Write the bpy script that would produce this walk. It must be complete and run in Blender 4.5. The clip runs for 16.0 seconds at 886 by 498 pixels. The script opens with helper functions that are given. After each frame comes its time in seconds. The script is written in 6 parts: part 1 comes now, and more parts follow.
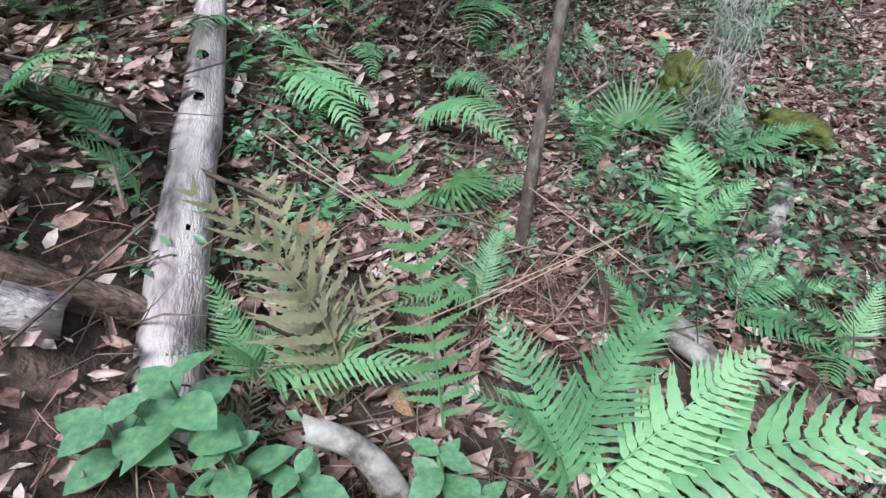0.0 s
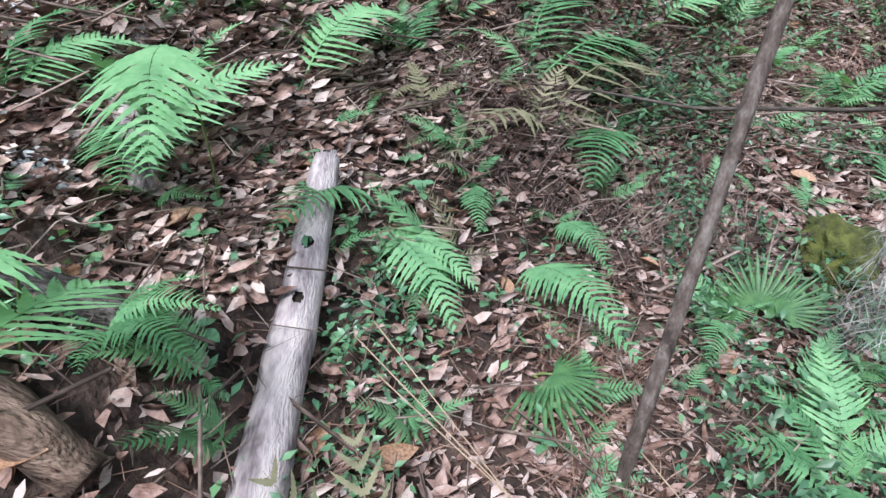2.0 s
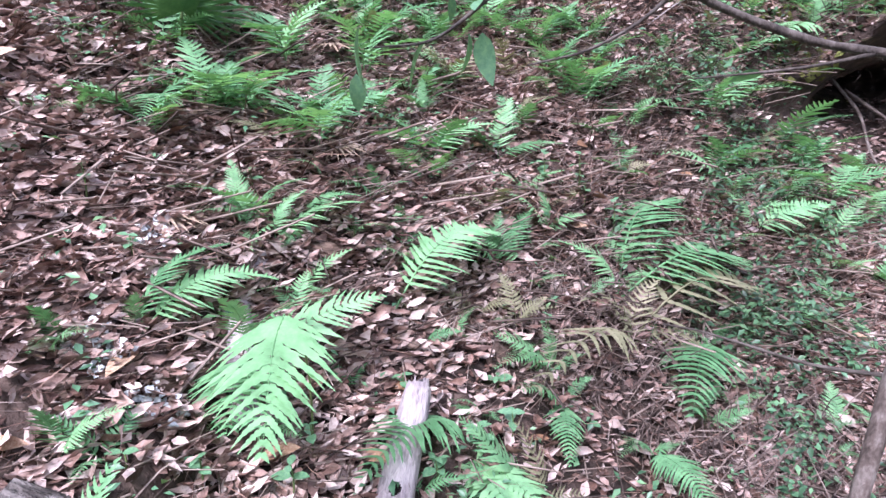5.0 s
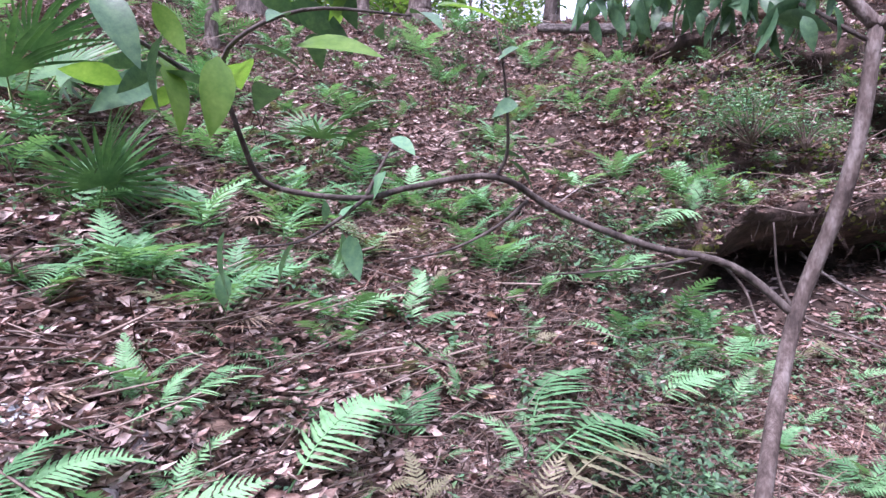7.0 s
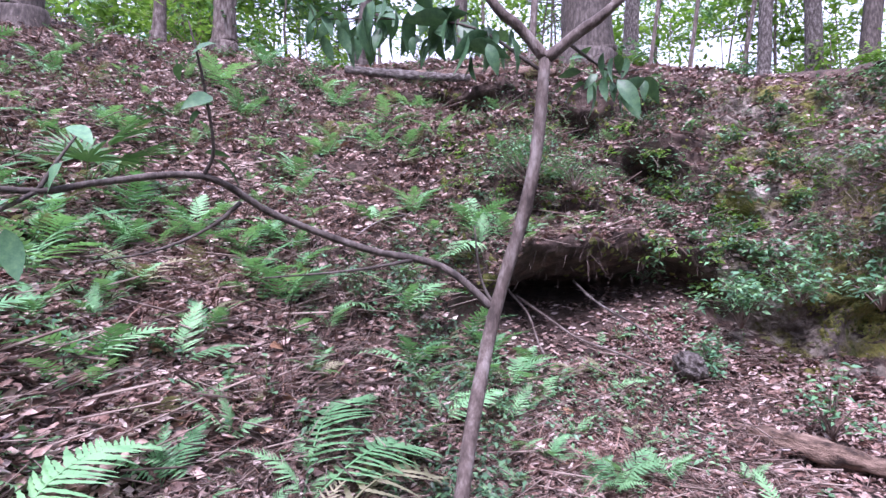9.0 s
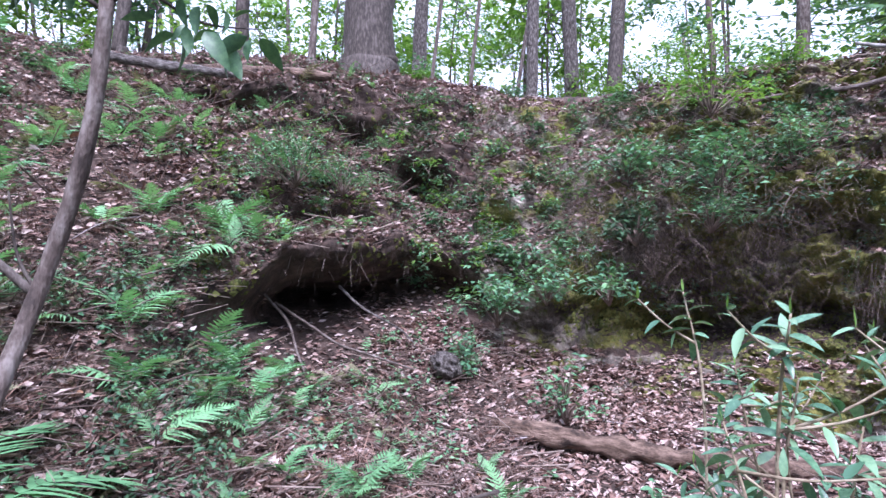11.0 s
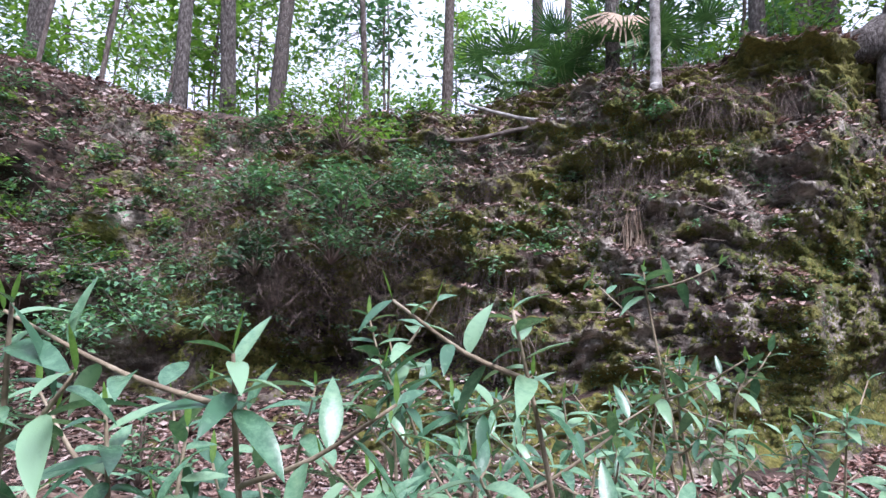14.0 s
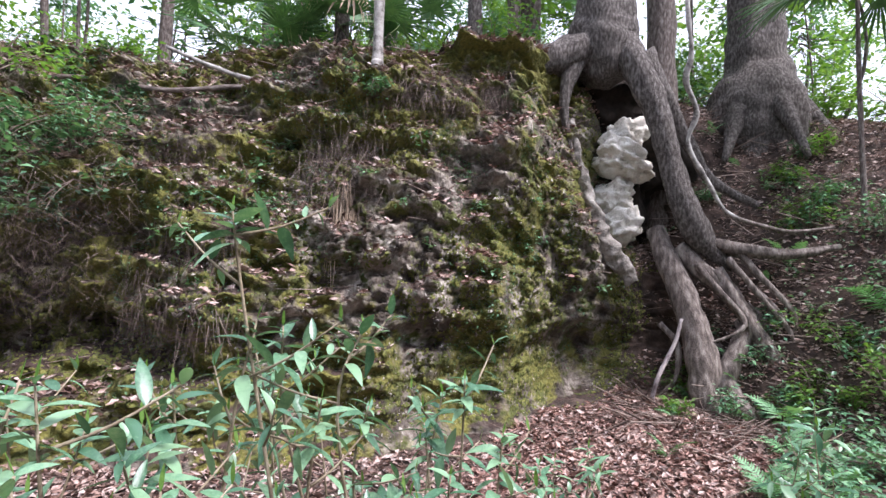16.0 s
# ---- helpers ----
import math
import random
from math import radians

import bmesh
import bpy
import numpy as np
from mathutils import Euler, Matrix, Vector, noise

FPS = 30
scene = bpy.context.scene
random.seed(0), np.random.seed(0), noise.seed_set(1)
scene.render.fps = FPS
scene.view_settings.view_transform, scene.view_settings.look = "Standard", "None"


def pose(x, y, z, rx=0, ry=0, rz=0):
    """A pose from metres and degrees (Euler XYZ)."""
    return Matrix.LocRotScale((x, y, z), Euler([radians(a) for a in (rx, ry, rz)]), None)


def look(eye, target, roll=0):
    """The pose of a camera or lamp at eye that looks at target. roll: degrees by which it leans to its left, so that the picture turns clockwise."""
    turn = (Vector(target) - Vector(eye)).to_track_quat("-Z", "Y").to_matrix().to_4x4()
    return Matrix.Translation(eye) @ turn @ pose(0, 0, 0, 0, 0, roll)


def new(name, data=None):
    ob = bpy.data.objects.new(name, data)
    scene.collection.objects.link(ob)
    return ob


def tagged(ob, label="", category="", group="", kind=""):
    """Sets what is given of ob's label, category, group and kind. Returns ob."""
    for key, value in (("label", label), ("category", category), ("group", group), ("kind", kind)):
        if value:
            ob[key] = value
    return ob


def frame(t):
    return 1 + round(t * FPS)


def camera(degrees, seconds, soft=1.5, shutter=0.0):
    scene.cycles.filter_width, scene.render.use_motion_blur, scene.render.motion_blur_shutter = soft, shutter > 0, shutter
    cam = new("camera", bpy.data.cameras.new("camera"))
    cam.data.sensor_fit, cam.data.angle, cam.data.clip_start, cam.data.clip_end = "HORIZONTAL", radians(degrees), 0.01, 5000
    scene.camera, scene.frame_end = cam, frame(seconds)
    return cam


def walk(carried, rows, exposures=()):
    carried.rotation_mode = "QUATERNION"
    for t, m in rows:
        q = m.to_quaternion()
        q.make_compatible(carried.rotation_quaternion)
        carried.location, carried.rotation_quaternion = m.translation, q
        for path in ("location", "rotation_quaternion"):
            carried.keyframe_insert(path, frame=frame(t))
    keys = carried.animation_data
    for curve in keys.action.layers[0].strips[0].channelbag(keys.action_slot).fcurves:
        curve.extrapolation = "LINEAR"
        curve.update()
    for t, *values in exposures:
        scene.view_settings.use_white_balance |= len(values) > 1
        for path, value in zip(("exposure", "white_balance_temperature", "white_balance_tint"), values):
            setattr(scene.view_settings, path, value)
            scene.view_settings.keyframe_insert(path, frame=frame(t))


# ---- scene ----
cam = camera(75.4, 16.0)
METRES, EYE, TILT, LEAN, TURN = 4.0, 1.4, -37.0, 0.7, 0.0
ROWS = [
    (0.0, 0.0, 0.0, 0.0, -0.0, -0.0, -0.0),
    (0.5, 0.0025, 0.0122, 0.0376, 1.58, -0.38, -1.18),
    (1.0, 0.0076, 0.0178, 0.0776, 3.21, -0.23, -2.39),
    (1.5, -0.0026, 0.0235, 0.1173, 4.88, 0.13, -3.72),
    (2.0, -0.0197, 0.0343, 0.1553, 8.71, 1.62, -6.44),
    (2.5, -0.0475, 0.0376, 0.1822, 10.48, 2.56, -7.67),
    (3.0, -0.0608, 0.0293, 0.1985, 12.33, 3.94, -8.8),
    (5.5, -0.0368, 0.0145, 0.2384, 15.26, 19.35, -11.33),
    (6.0, -0.0243, 0.0076, 0.2434, 13.79, 24.24, -10.84),
    (6.5, -0.0125, 0.0035, 0.2483, 12.02, 28.28, -10.04),
    (7.0, -0.0042, 0.0044, 0.2494, 9.6, 31.83, -8.84),
    (7.5, 0.0047, 0.0108, 0.2469, 6.16, 34.94, -6.89),
    (8.0, 0.018, 0.0201, 0.239, 2.14, 36.68, -4.18),
    (10.5, 0.1951, 0.025, 0.2198, -12.92, 36.86, 9.37),
    (11.0, 0.2364, 0.0464, 0.2184, -17.68, 36.9, 12.29),
    (11.5, 0.2756, 0.0675, 0.2333, -23.0, 36.76, 15.39),
    (12.0, 0.3068, 0.0621, 0.2351, -29.16, 35.83, 18.76),
    (12.5, 0.3457, 0.0552, 0.2275, -33.98, 34.64, 21.32),
    (13.0, 0.4047, 0.048, 0.2177, -38.14, 33.65, 23.32),
    (13.5, 0.4673, 0.0347, 0.2088, -40.38, 32.82, 24.35),
    (14.0, 0.4994, 0.0272, 0.2046, -44.96, 30.69, 26.92),
    (14.5, 0.5143, 0.0229, 0.1978, -51.45, 27.28, 29.86),
    (15.0, 0.5341, 0.0156, 0.1901, -58.74, 23.39, 31.96),
    (15.5, 0.5895, 0.017, 0.1791, -66.36, 18.86, 33.51),
    (16.0, 0.641, 0.0044, 0.1651, -72.97, 14.65, 34.36),
]
walk(cam, [(t, pose(0, 0, EYE, TILT, LEAN, TURN) @ pose(METRES * x, METRES * y, METRES * z, 90 + pitch, roll, yaw)) for t, x, y, z, yaw, pitch, roll in ROWS],
     exposures=[(0.0, 0.95, 5900, 13), (2.5, 1.16, 5900, 16), (5.5, 1.68, 5750, 34), (8.0, 1.62, 5800, 42), (10.5, 1.62, 5450, 36), (12.0, 1.32, 5550, 23), (14.5, 1.24, 5900, 26), (16.0, 1.46, 6150, 23)])

# ---- world and light ----
world = bpy.data.worlds.new("world")
scene.world = world
world.use_nodes = True
wn = world.node_tree
sky = wn.nodes.new("ShaderNodeTexSky")
sky.sky_type, sky.sun_disc = "NISHITA", False
sky.sun_elevation, sky.sun_rotation = radians(58), radians(198)
sky.air_density, sky.dust_density = 1.0, 3.0
# bright overcast: thin white cloud over most of the clear sky
cloud = wn.nodes.new("ShaderNodeMix")
cloud.data_type = "RGBA"
cloud.inputs["Factor"].default_value = 0.8
cloud.inputs["B"].default_value = (7.3, 8.0, 8.9, 1)
wn.links.new(sky.outputs[0], cloud.inputs["A"])
wn.links.new(cloud.outputs["Result"], wn.nodes["Background"].inputs[0])
wn.nodes["Background"].inputs[1].default_value = 0.092
sun_data = bpy.data.lights.new("sun", "SUN")
sun_data.energy, sun_data.angle, sun_data.color = 2.7, radians(20), (1.0, 0.97, 0.93)
sun = new("sun", sun_data)
sun.matrix_world = look((0, 0, 20), (1.6, 5.0, 11.6))


# ---- materials ----
def material(name, stops, scale=8.0, rough=0.7, bump=0.3, bump_scale=40.0, island=0.0, obj=0.0, spec=0.4,
             stretch=(1, 1, 1), detail=6.0, translucent=0.0):
    """Colours mixed by noise at two scales; island and obj: how far each piece shifts along the colours."""
    m = bpy.data.materials.new(name)
    m.use_nodes = True
    nt = m.node_tree
    n, l = nt.nodes, nt.links
    b = n["Principled BSDF"]
    tc, mp = n.new("ShaderNodeTexCoord"), n.new("ShaderNodeMapping")
    mp.inputs["Scale"].default_value = stretch
    l.new(tc.outputs["Object"], mp.inputs[0])
    big, fine = n.new("ShaderNodeTexNoise"), n.new("ShaderNodeTexNoise")
    for tex, s in ((big, scale), (fine, scale * 6.3)):
        l.new(mp.outputs[0], tex.inputs["Vector"])
        tex.inputs["Scale"].default_value, tex.inputs["Detail"].default_value = s, detail
    mix = n.new("ShaderNodeMath")
    mix.operation = "MULTIPLY_ADD"
    l.new(fine.outputs[0], mix.inputs[0])
    mix.inputs[1].default_value = 0.45
    half = n.new("ShaderNodeMath")
    half.operation = "MULTIPLY_ADD"
    l.new(big.outputs[0], half.inputs[0])
    half.inputs[1].default_value, half.inputs[2].default_value = 1.3, -0.37
    l.new(half.outputs[0], mix.inputs[2])
    value = mix.outputs[0]
    for amount, kind, socket in ((island, "ShaderNodeNewGeometry", "Random Per Island"), (obj, "ShaderNodeObjectInfo", "Random")):
        if amount:
            src = n.new(kind)
            add = n.new("ShaderNodeMath")
            add.operation = "MULTIPLY_ADD"
            l.new(src.outputs[socket], add.inputs[0])
            add.inputs[1].default_value = amount
            l.new(value, add.inputs[2])
            low = n.new("ShaderNodeMath")
            low.operation = "SUBTRACT"
            l.new(add.outputs[0], low.inputs[0])
            low.inputs[1].default_value = amount / 2
            value = low.outputs[0]
    ramp = n.new("ShaderNodeValToRGB")
    el = ramp.color_ramp.elements
    while len(el) < len(stops):
        el.new(0.5)
    for e, (at, c) in zip(el, stops):
        e.position, e.color = at, (*c, 1)
    l.new(value, ramp.inputs[0])
    l.new(ramp.outputs[0], b.inputs["Base Color"])
    b.inputs["Roughness"].default_value = rough
    b.inputs["Specular IOR Level"].default_value = spec
    if bump:
        bt, bn = n.new("ShaderNodeTexNoise"), n.new("ShaderNodeBump")
        l.new(mp.outputs[0], bt.inputs["Vector"])
        bt.inputs["Scale"].default_value, bt.inputs["Detail"].default_value = bump_scale, 4
        bn.inputs["Strength"].default_value, bn.inputs["Distance"].default_value = bump, 0.02
        l.new(bt.outputs[0], bn.inputs["Height"])
        l.new(bn.outputs[0], b.inputs["Normal"])
    if translucent:
        tr, mx = n.new("ShaderNodeBsdfTranslucent"), n.new("ShaderNodeMixShader")
        warm = n.new("ShaderNodeMix")
        warm.data_type, warm.blend_type = "RGBA", "MULTIPLY"
        warm.inputs["Factor"].default_value = 1.0
        l.new(ramp.outputs[0], warm.inputs["A"])
        warm.inputs["B"].default_value = (1.35, 1.45, 0.7, 1)
        l.new(warm.outputs["Result"], tr.inputs["Color"])
        mx.inputs[0].default_value = translucent
        l.new(b.outputs[0], mx.inputs[1])
        l.new(tr.outputs[0], mx.inputs[2])
        l.new(mx.outputs[0], n["Material Output"].inputs["Surface"])
    return m


SOIL = material("soil", [(0.25, (0.018, 0.012, 0.009)), (0.5, (0.055, 0.038, 0.03)), (0.8, (0.13, 0.09, 0.072))], 5, 0.95, 0.8, 60)
LITTER = material("litter", [(0.0, (0.06, 0.032, 0.024)), (0.3, (0.18, 0.105, 0.08)), (0.55, (0.31, 0.205, 0.17)), (0.8, (0.4, 0.3, 0.262)), (1.0, (0.49, 0.4, 0.365))], 30, 0.5, 0.3, 120, island=1.1)
LITTER_TAN = material("litter_tan", [(0.0, (0.11, 0.062, 0.048)), (0.35, (0.28, 0.18, 0.145)), (0.7, (0.45, 0.335, 0.285)), (1.0, (0.58, 0.48, 0.43))], 30, 0.55, 0.3, 120, island=1.1)
LITTER_BIG = material("litter_big", [(0.1, (0.13, 0.06, 0.03)), (0.5, (0.33, 0.19, 0.11)), (0.9, (0.52, 0.37, 0.26))], 20, 0.55, 0.2, 100, obj=0.5)
FERN = material("fern", [(0.2, (0.08, 0.21, 0.09)), (0.5, (0.145, 0.33, 0.155)), (0.85, (0.23, 0.45, 0.22))], 6, 0.42, 0.15, 90, obj=0.6, translucent=0.25)
FERN_DRY = material("fern_dry", [(0.2, (0.10, 0.10, 0.055)), (0.5, (0.19, 0.19, 0.11)), (0.85, (0.29, 0.27, 0.17))], 8, 0.7, 0.1, 90, obj=0.5, translucent=0.2)
STEM = material("stem", [(0.3, (0.06, 0.12, 0.03)), (0.7, (0.16, 0.2, 0.07))], 20, 0.6, 0)
LEAF = material("leaf", [(0.2, (0.055, 0.14, 0.075)), (0.5, (0.11, 0.25, 0.135)), (0.85, (0.19, 0.36, 0.17))], 5, 0.36, 0.1, 60, island=0.6, spec=0.5, translucent=0.2)
LEAF_GLOSS = material("leaf_gloss", [(0.2, (0.06, 0.15, 0.085)), (0.5, (0.12, 0.25, 0.145)), (0.85, (0.21, 0.36, 0.21))], 5, 0.26, 0.1, 60, obj=0.9, spec=0.6, translucent=0.15)
LEAF_DARK = material("leaf_dark", [(0.2, (0.025, 0.06, 0.032)), (0.5, (0.055, 0.13, 0.065)), (0.85, (0.1, 0.2, 0.09))], 5, 0.42, 0.1, 60, island=0.6, translucent=0.12)
LEAF_BRIGHT = material("leaf_bright", [(0.2, (0.07, 0.15, 0.03)), (0.5, (0.12, 0.24, 0.05)), (0.85, (0.2, 0.33, 0.08))], 3, 0.45, 0.1, 60, island=0.6, translucent=0.4)
PALM = material("palm", [(0.2, (0.03, 0.085, 0.035)), (0.5, (0.065, 0.16, 0.06)), (0.85, (0.12, 0.24, 0.09))], 5, 0.42, 0.1, 60, island=0.3, translucent=0.12)
PALM_DRY = material("palm_dry", [(0.2, (0.2, 0.14, 0.095)), (0.5, (0.36, 0.27, 0.19)), (0.85, (0.5, 0.4, 0.3))], 10, 0.7, 0.1, 60, island=0.4)
DEADWOOD = material("deadwood", [(0.25, (0.10, 0.08, 0.085)), (0.42, (0.29, 0.25, 0.255)), (0.58, (0.47, 0.42, 0.41)), (0.9, (0.62, 0.56, 0.52))], 3.2, 0.75, 0.6, 40, stretch=(4, 4, 1.3))
ROTWOOD = material("rotwood", [(0.25, (0.03, 0.02, 0.015)), (0.48, (0.12, 0.08, 0.058)), (0.85, (0.32, 0.23, 0.175))], 6, 0.9, 1.0, 40, stretch=(3, 3, 0.9))
BARK = material("bark", [(0.25, (0.04, 0.033, 0.029)), (0.5, (0.11, 0.095, 0.085)), (0.8, (0.28, 0.258, 0.238))], 17, 0.85, 1.0, 45, stretch=(1.9, 1.9, 0.8))
BARK.node_tree.nodes["Bump"].inputs["Distance"].default_value = 0.05
BARK_SAP = material("bark_sap", [(0.25, (0.04, 0.03, 0.025)), (0.5, (0.105, 0.082, 0.07)), (0.8, (0.23, 0.205, 0.185))], 14, 0.8, 0.4, 60, stretch=(2, 2, 0.7))
BARK_DARK = material("bark_dark", [(0.2, (0.02, 0.016, 0.014)), (0.5, (0.065, 0.053, 0.045)), (0.85, (0.15, 0.13, 0.115))], 14, 0.8, 0.4, 60, stretch=(2, 2, 0.7))
BARK_PALE = material("bark_pale", [(0.28, (0.07, 0.06, 0.055)), (0.48, (0.26, 0.245, 0.225)), (0.85, (0.5, 0.485, 0.455))], 9, 0.8, 0.4, 50)
TWIG = material("twig", [(0.2, (0.05, 0.035, 0.028)), (0.5, (0.15, 0.11, 0.09)), (0.85, (0.3, 0.24, 0.2))], 10, 0.85, 0.2, 60, island=0.7)
ROOTHAIR = material("roothair", [(0.2, (0.05, 0.036, 0.03)), (0.5, (0.13, 0.095, 0.08)), (0.85, (0.25, 0.2, 0.17))], 10, 0.9, 0, island=0.8)
FERN_PALE = material("fern_pale", [(0.2, (0.11, 0.26, 0.11)), (0.5, (0.18, 0.39, 0.18)), (0.85, (0.27, 0.5, 0.25))], 6, 0.5, 0.15, 90, translucent=0.35)
NEEDLES = material("needles", [(0.2, (0.07, 0.035, 0.025)), (0.5, (0.17, 0.095, 0.07)), (0.85, (0.31, 0.2, 0.15))], 10, 0.8, 0, island=0.9)
MOSS = material("moss", [(0.2, (0.05, 0.06, 0.016)), (0.5, (0.13, 0.15, 0.035)), (0.85, (0.26, 0.26, 0.07))], 14, 0.95, 1.0, 150, island=0.4)
LIMESTONE = material("limestone", [(0.2, (0.3, 0.27, 0.22)), (0.38, (0.62, 0.58, 0.5)), (0.65, (0.84, 0.81, 0.74))], 5, 0.9, 1.0, 45)
ROOTBARK = material("rootbark", [(0.25, (0.05, 0.04, 0.034)), (0.5, (0.15, 0.122, 0.105)), (0.8, (0.34, 0.3, 0.265))], 8, 0.85, 0.9, 35, stretch=(2.4, 2.4, 0.7))
CLAY = material("clay", [(0.25, (0.1, 0.088, 0.075)), (0.5, (0.22, 0.2, 0.175)), (0.8, (0.4, 0.375, 0.335))], 6, 0.95, 1.0, 40)
# a darker set of litter colours, for the leaves on the cliff
LITTER_DARK = material("litter_dark", [(0.0, (0.04, 0.026, 0.02)), (0.4, (0.1, 0.068, 0.054)), (0.8, (0.2, 0.15, 0.125)), (1.0, (0.38, 0.33, 0.29))], 30, 0.8, 0.3, 120, island=1.0)
GRIT = material("grit", [(0.2, (0.14, 0.12, 0.1)), (0.5, (0.34, 0.31, 0.265)), (0.85, (0.58, 0.55, 0.49))], 9, 0.95, 0.6, 60, island=0.5)
LICHEN = material("lichen", [(0.2, (0.4, 0.43, 0.42)), (0.8, (0.72, 0.76, 0.76))], 20, 0.9, 0.5, 80)
TILLANDSIA = material("tillandsia", [(0.2, (0.16, 0.17, 0.15)), (0.8, (0.4, 0.42, 0.38))], 10, 0.9, 0, island=0.5)
# near-black: paints shade in cavities and under the overhang; also one dark root
SHADE_AND_ROOT = material("hollow", [(0.3, (0.012, 0.009, 0.007)), (0.8, (0.035, 0.026, 0.02))], 12, 1.0, 0.4, 40)


def cliff_material():
    """Weathered limestone with soil, moss cushions and pale patches."""
    m = material("cliff", [(0.2, (0.03, 0.024, 0.02)), (0.4, (0.09, 0.075, 0.062)), (0.58, (0.2, 0.172, 0.142)), (0.8, (0.45, 0.41, 0.355))], 3.0, 0.95, 1.0, 16)
    m.node_tree.nodes["Bump"].inputs["Distance"].default_value = 0.06
    nt = m.node_tree
    n, l = nt.nodes, nt.links
    b = n["Principled BSDF"]
    base = b.inputs["Base Color"].links[0].from_socket
    tc = n.new("ShaderNodeTexCoord")
    for scale, lo, hi, colour, dark in ((0.9, 0.47, 0.53, (0.25, 0.235, 0.055), (0.04, 0.045, 0.013)), (3.5, 0.52, 0.6, (0.14, 0.16, 0.04), (0.025, 0.032, 0.012))):
        mask, ramp, mix = n.new("ShaderNodeTexNoise"), n.new("ShaderNodeMapRange"), n.new("ShaderNodeMix")
        grain, tone = n.new("ShaderNodeTexNoise"), n.new("ShaderNodeMix")
        l.new(tc.outputs["Object"], mask.inputs["Vector"])
        l.new(tc.outputs["Object"], grain.inputs["Vector"])
        mask.inputs["Scale"].default_value, mask.inputs["Detail"].default_value = scale, 9
        mask.inputs["Roughness"].default_value = 0.65
        grain.inputs["Scale"].default_value = 26
        ramp.inputs["From Min"].default_value, ramp.inputs["From Max"].default_value = lo, hi
        l.new(mask.outputs[0], ramp.inputs["Value"])
        for x in (tone, mix):
            x.data_type = "RGBA"
        tone.inputs["A"].default_value, tone.inputs["B"].default_value = (*dark, 1), (*colour, 1)
        l.new(grain.outputs[0], tone.inputs["Factor"])
        l.new(ramp.outputs[0], mix.inputs["Factor"])
        l.new(base, mix.inputs["A"])
        l.new(tone.outputs["Result"], mix.inputs["B"])
        base = mix.outputs["Result"]
    # soil lies wherever the rock is not steep
    geo, sep, flat = n.new("ShaderNodeNewGeometry"), n.new("ShaderNodeSeparateXYZ"), n.new("ShaderNodeMapRange")
    wob, add = n.new("ShaderNodeTexNoise"), n.new("ShaderNodeMath")
    wob.inputs["Scale"].default_value = 7
    l.new(tc.outputs["Object"], wob.inputs["Vector"])
    l.new(geo.outputs["Normal"], sep.inputs[0])
    add.operation = "MULTIPLY_ADD"
    l.new(wob.outputs[0], add.inputs[0])
    add.inputs[1].default_value = 0.5
    l.new(sep.outputs["Z"], add.inputs[2])
    l.new(add.outputs[0], flat.inputs["Value"])
    flat.inputs["From Min"].default_value, flat.inputs["From Max"].default_value = 0.86, 1.08
    earth, tint, mix = n.new("ShaderNodeTexNoise"), n.new("ShaderNodeValToRGB"), n.new("ShaderNodeMix")
    earth.inputs["Scale"].default_value, earth.inputs["Detail"].default_value = 11, 9
    l.new(tc.outputs["Object"], earth.inputs["Vector"])
    l.new(earth.outputs[0], tint.inputs[0])
    for e, at, c in zip(tint.color_ramp.elements, (0.3, 0.7), ((0.014, 0.009, 0.007, 1), (0.075, 0.048, 0.038, 1))):
        e.position, e.color = at, c
    mix.data_type = "RGBA"
    l.new(flat.outputs[0], mix.inputs["Factor"])
    l.new(base, mix.inputs["A"])
    l.new(tint.outputs[0], mix.inputs["B"])
    l.new(mix.outputs["Result"], b.inputs["Base Color"])
    return m


CLIFF = cliff_material()


# ---- mesh helpers ----
def link(name, verts, faces, mat, parent=None, label="", smooth=True):
    me = bpy.data.meshes.new(name)
    me.from_pydata([tuple(v) for v in verts], [], [tuple(f) for f in faces])
    me.materials.append(mat)
    if smooth:
        me.polygons.foreach_set("use_smooth", [True] * len(me.polygons))
    me.update()
    ob = new(name, me)
    if parent:
        ob.parent = parent
    if label:
        ob["label"] = label
    return ob


def empty(name, at, label, category, group=""):
    e = new(name)
    e.empty_display_size = 0.1
    e.location = at
    return tagged(e, label, category, group)


def smooth_path(points, steps):
    """Catmull-Rom through points of any width (x, y, z, radius...)."""
    p = [np.array(q, float) for q in points]
    p = [2 * p[0] - p[1], *p, 2 * p[-1] - p[-2]]
    out = []
    for i in range(1, len(p) - 2):
        for k in range(steps):
            t = k / steps
            a, b, c, d = p[i - 1], p[i], p[i + 1], p[i + 2]
            out.append(0.5 * (2 * b + (c - a) * t + (2 * a - 5 * b + 4 * c - d) * t * t + (3 * b - a - 3 * c + d) * t ** 3))
    out.append(p[-2])
    return np.array(out)


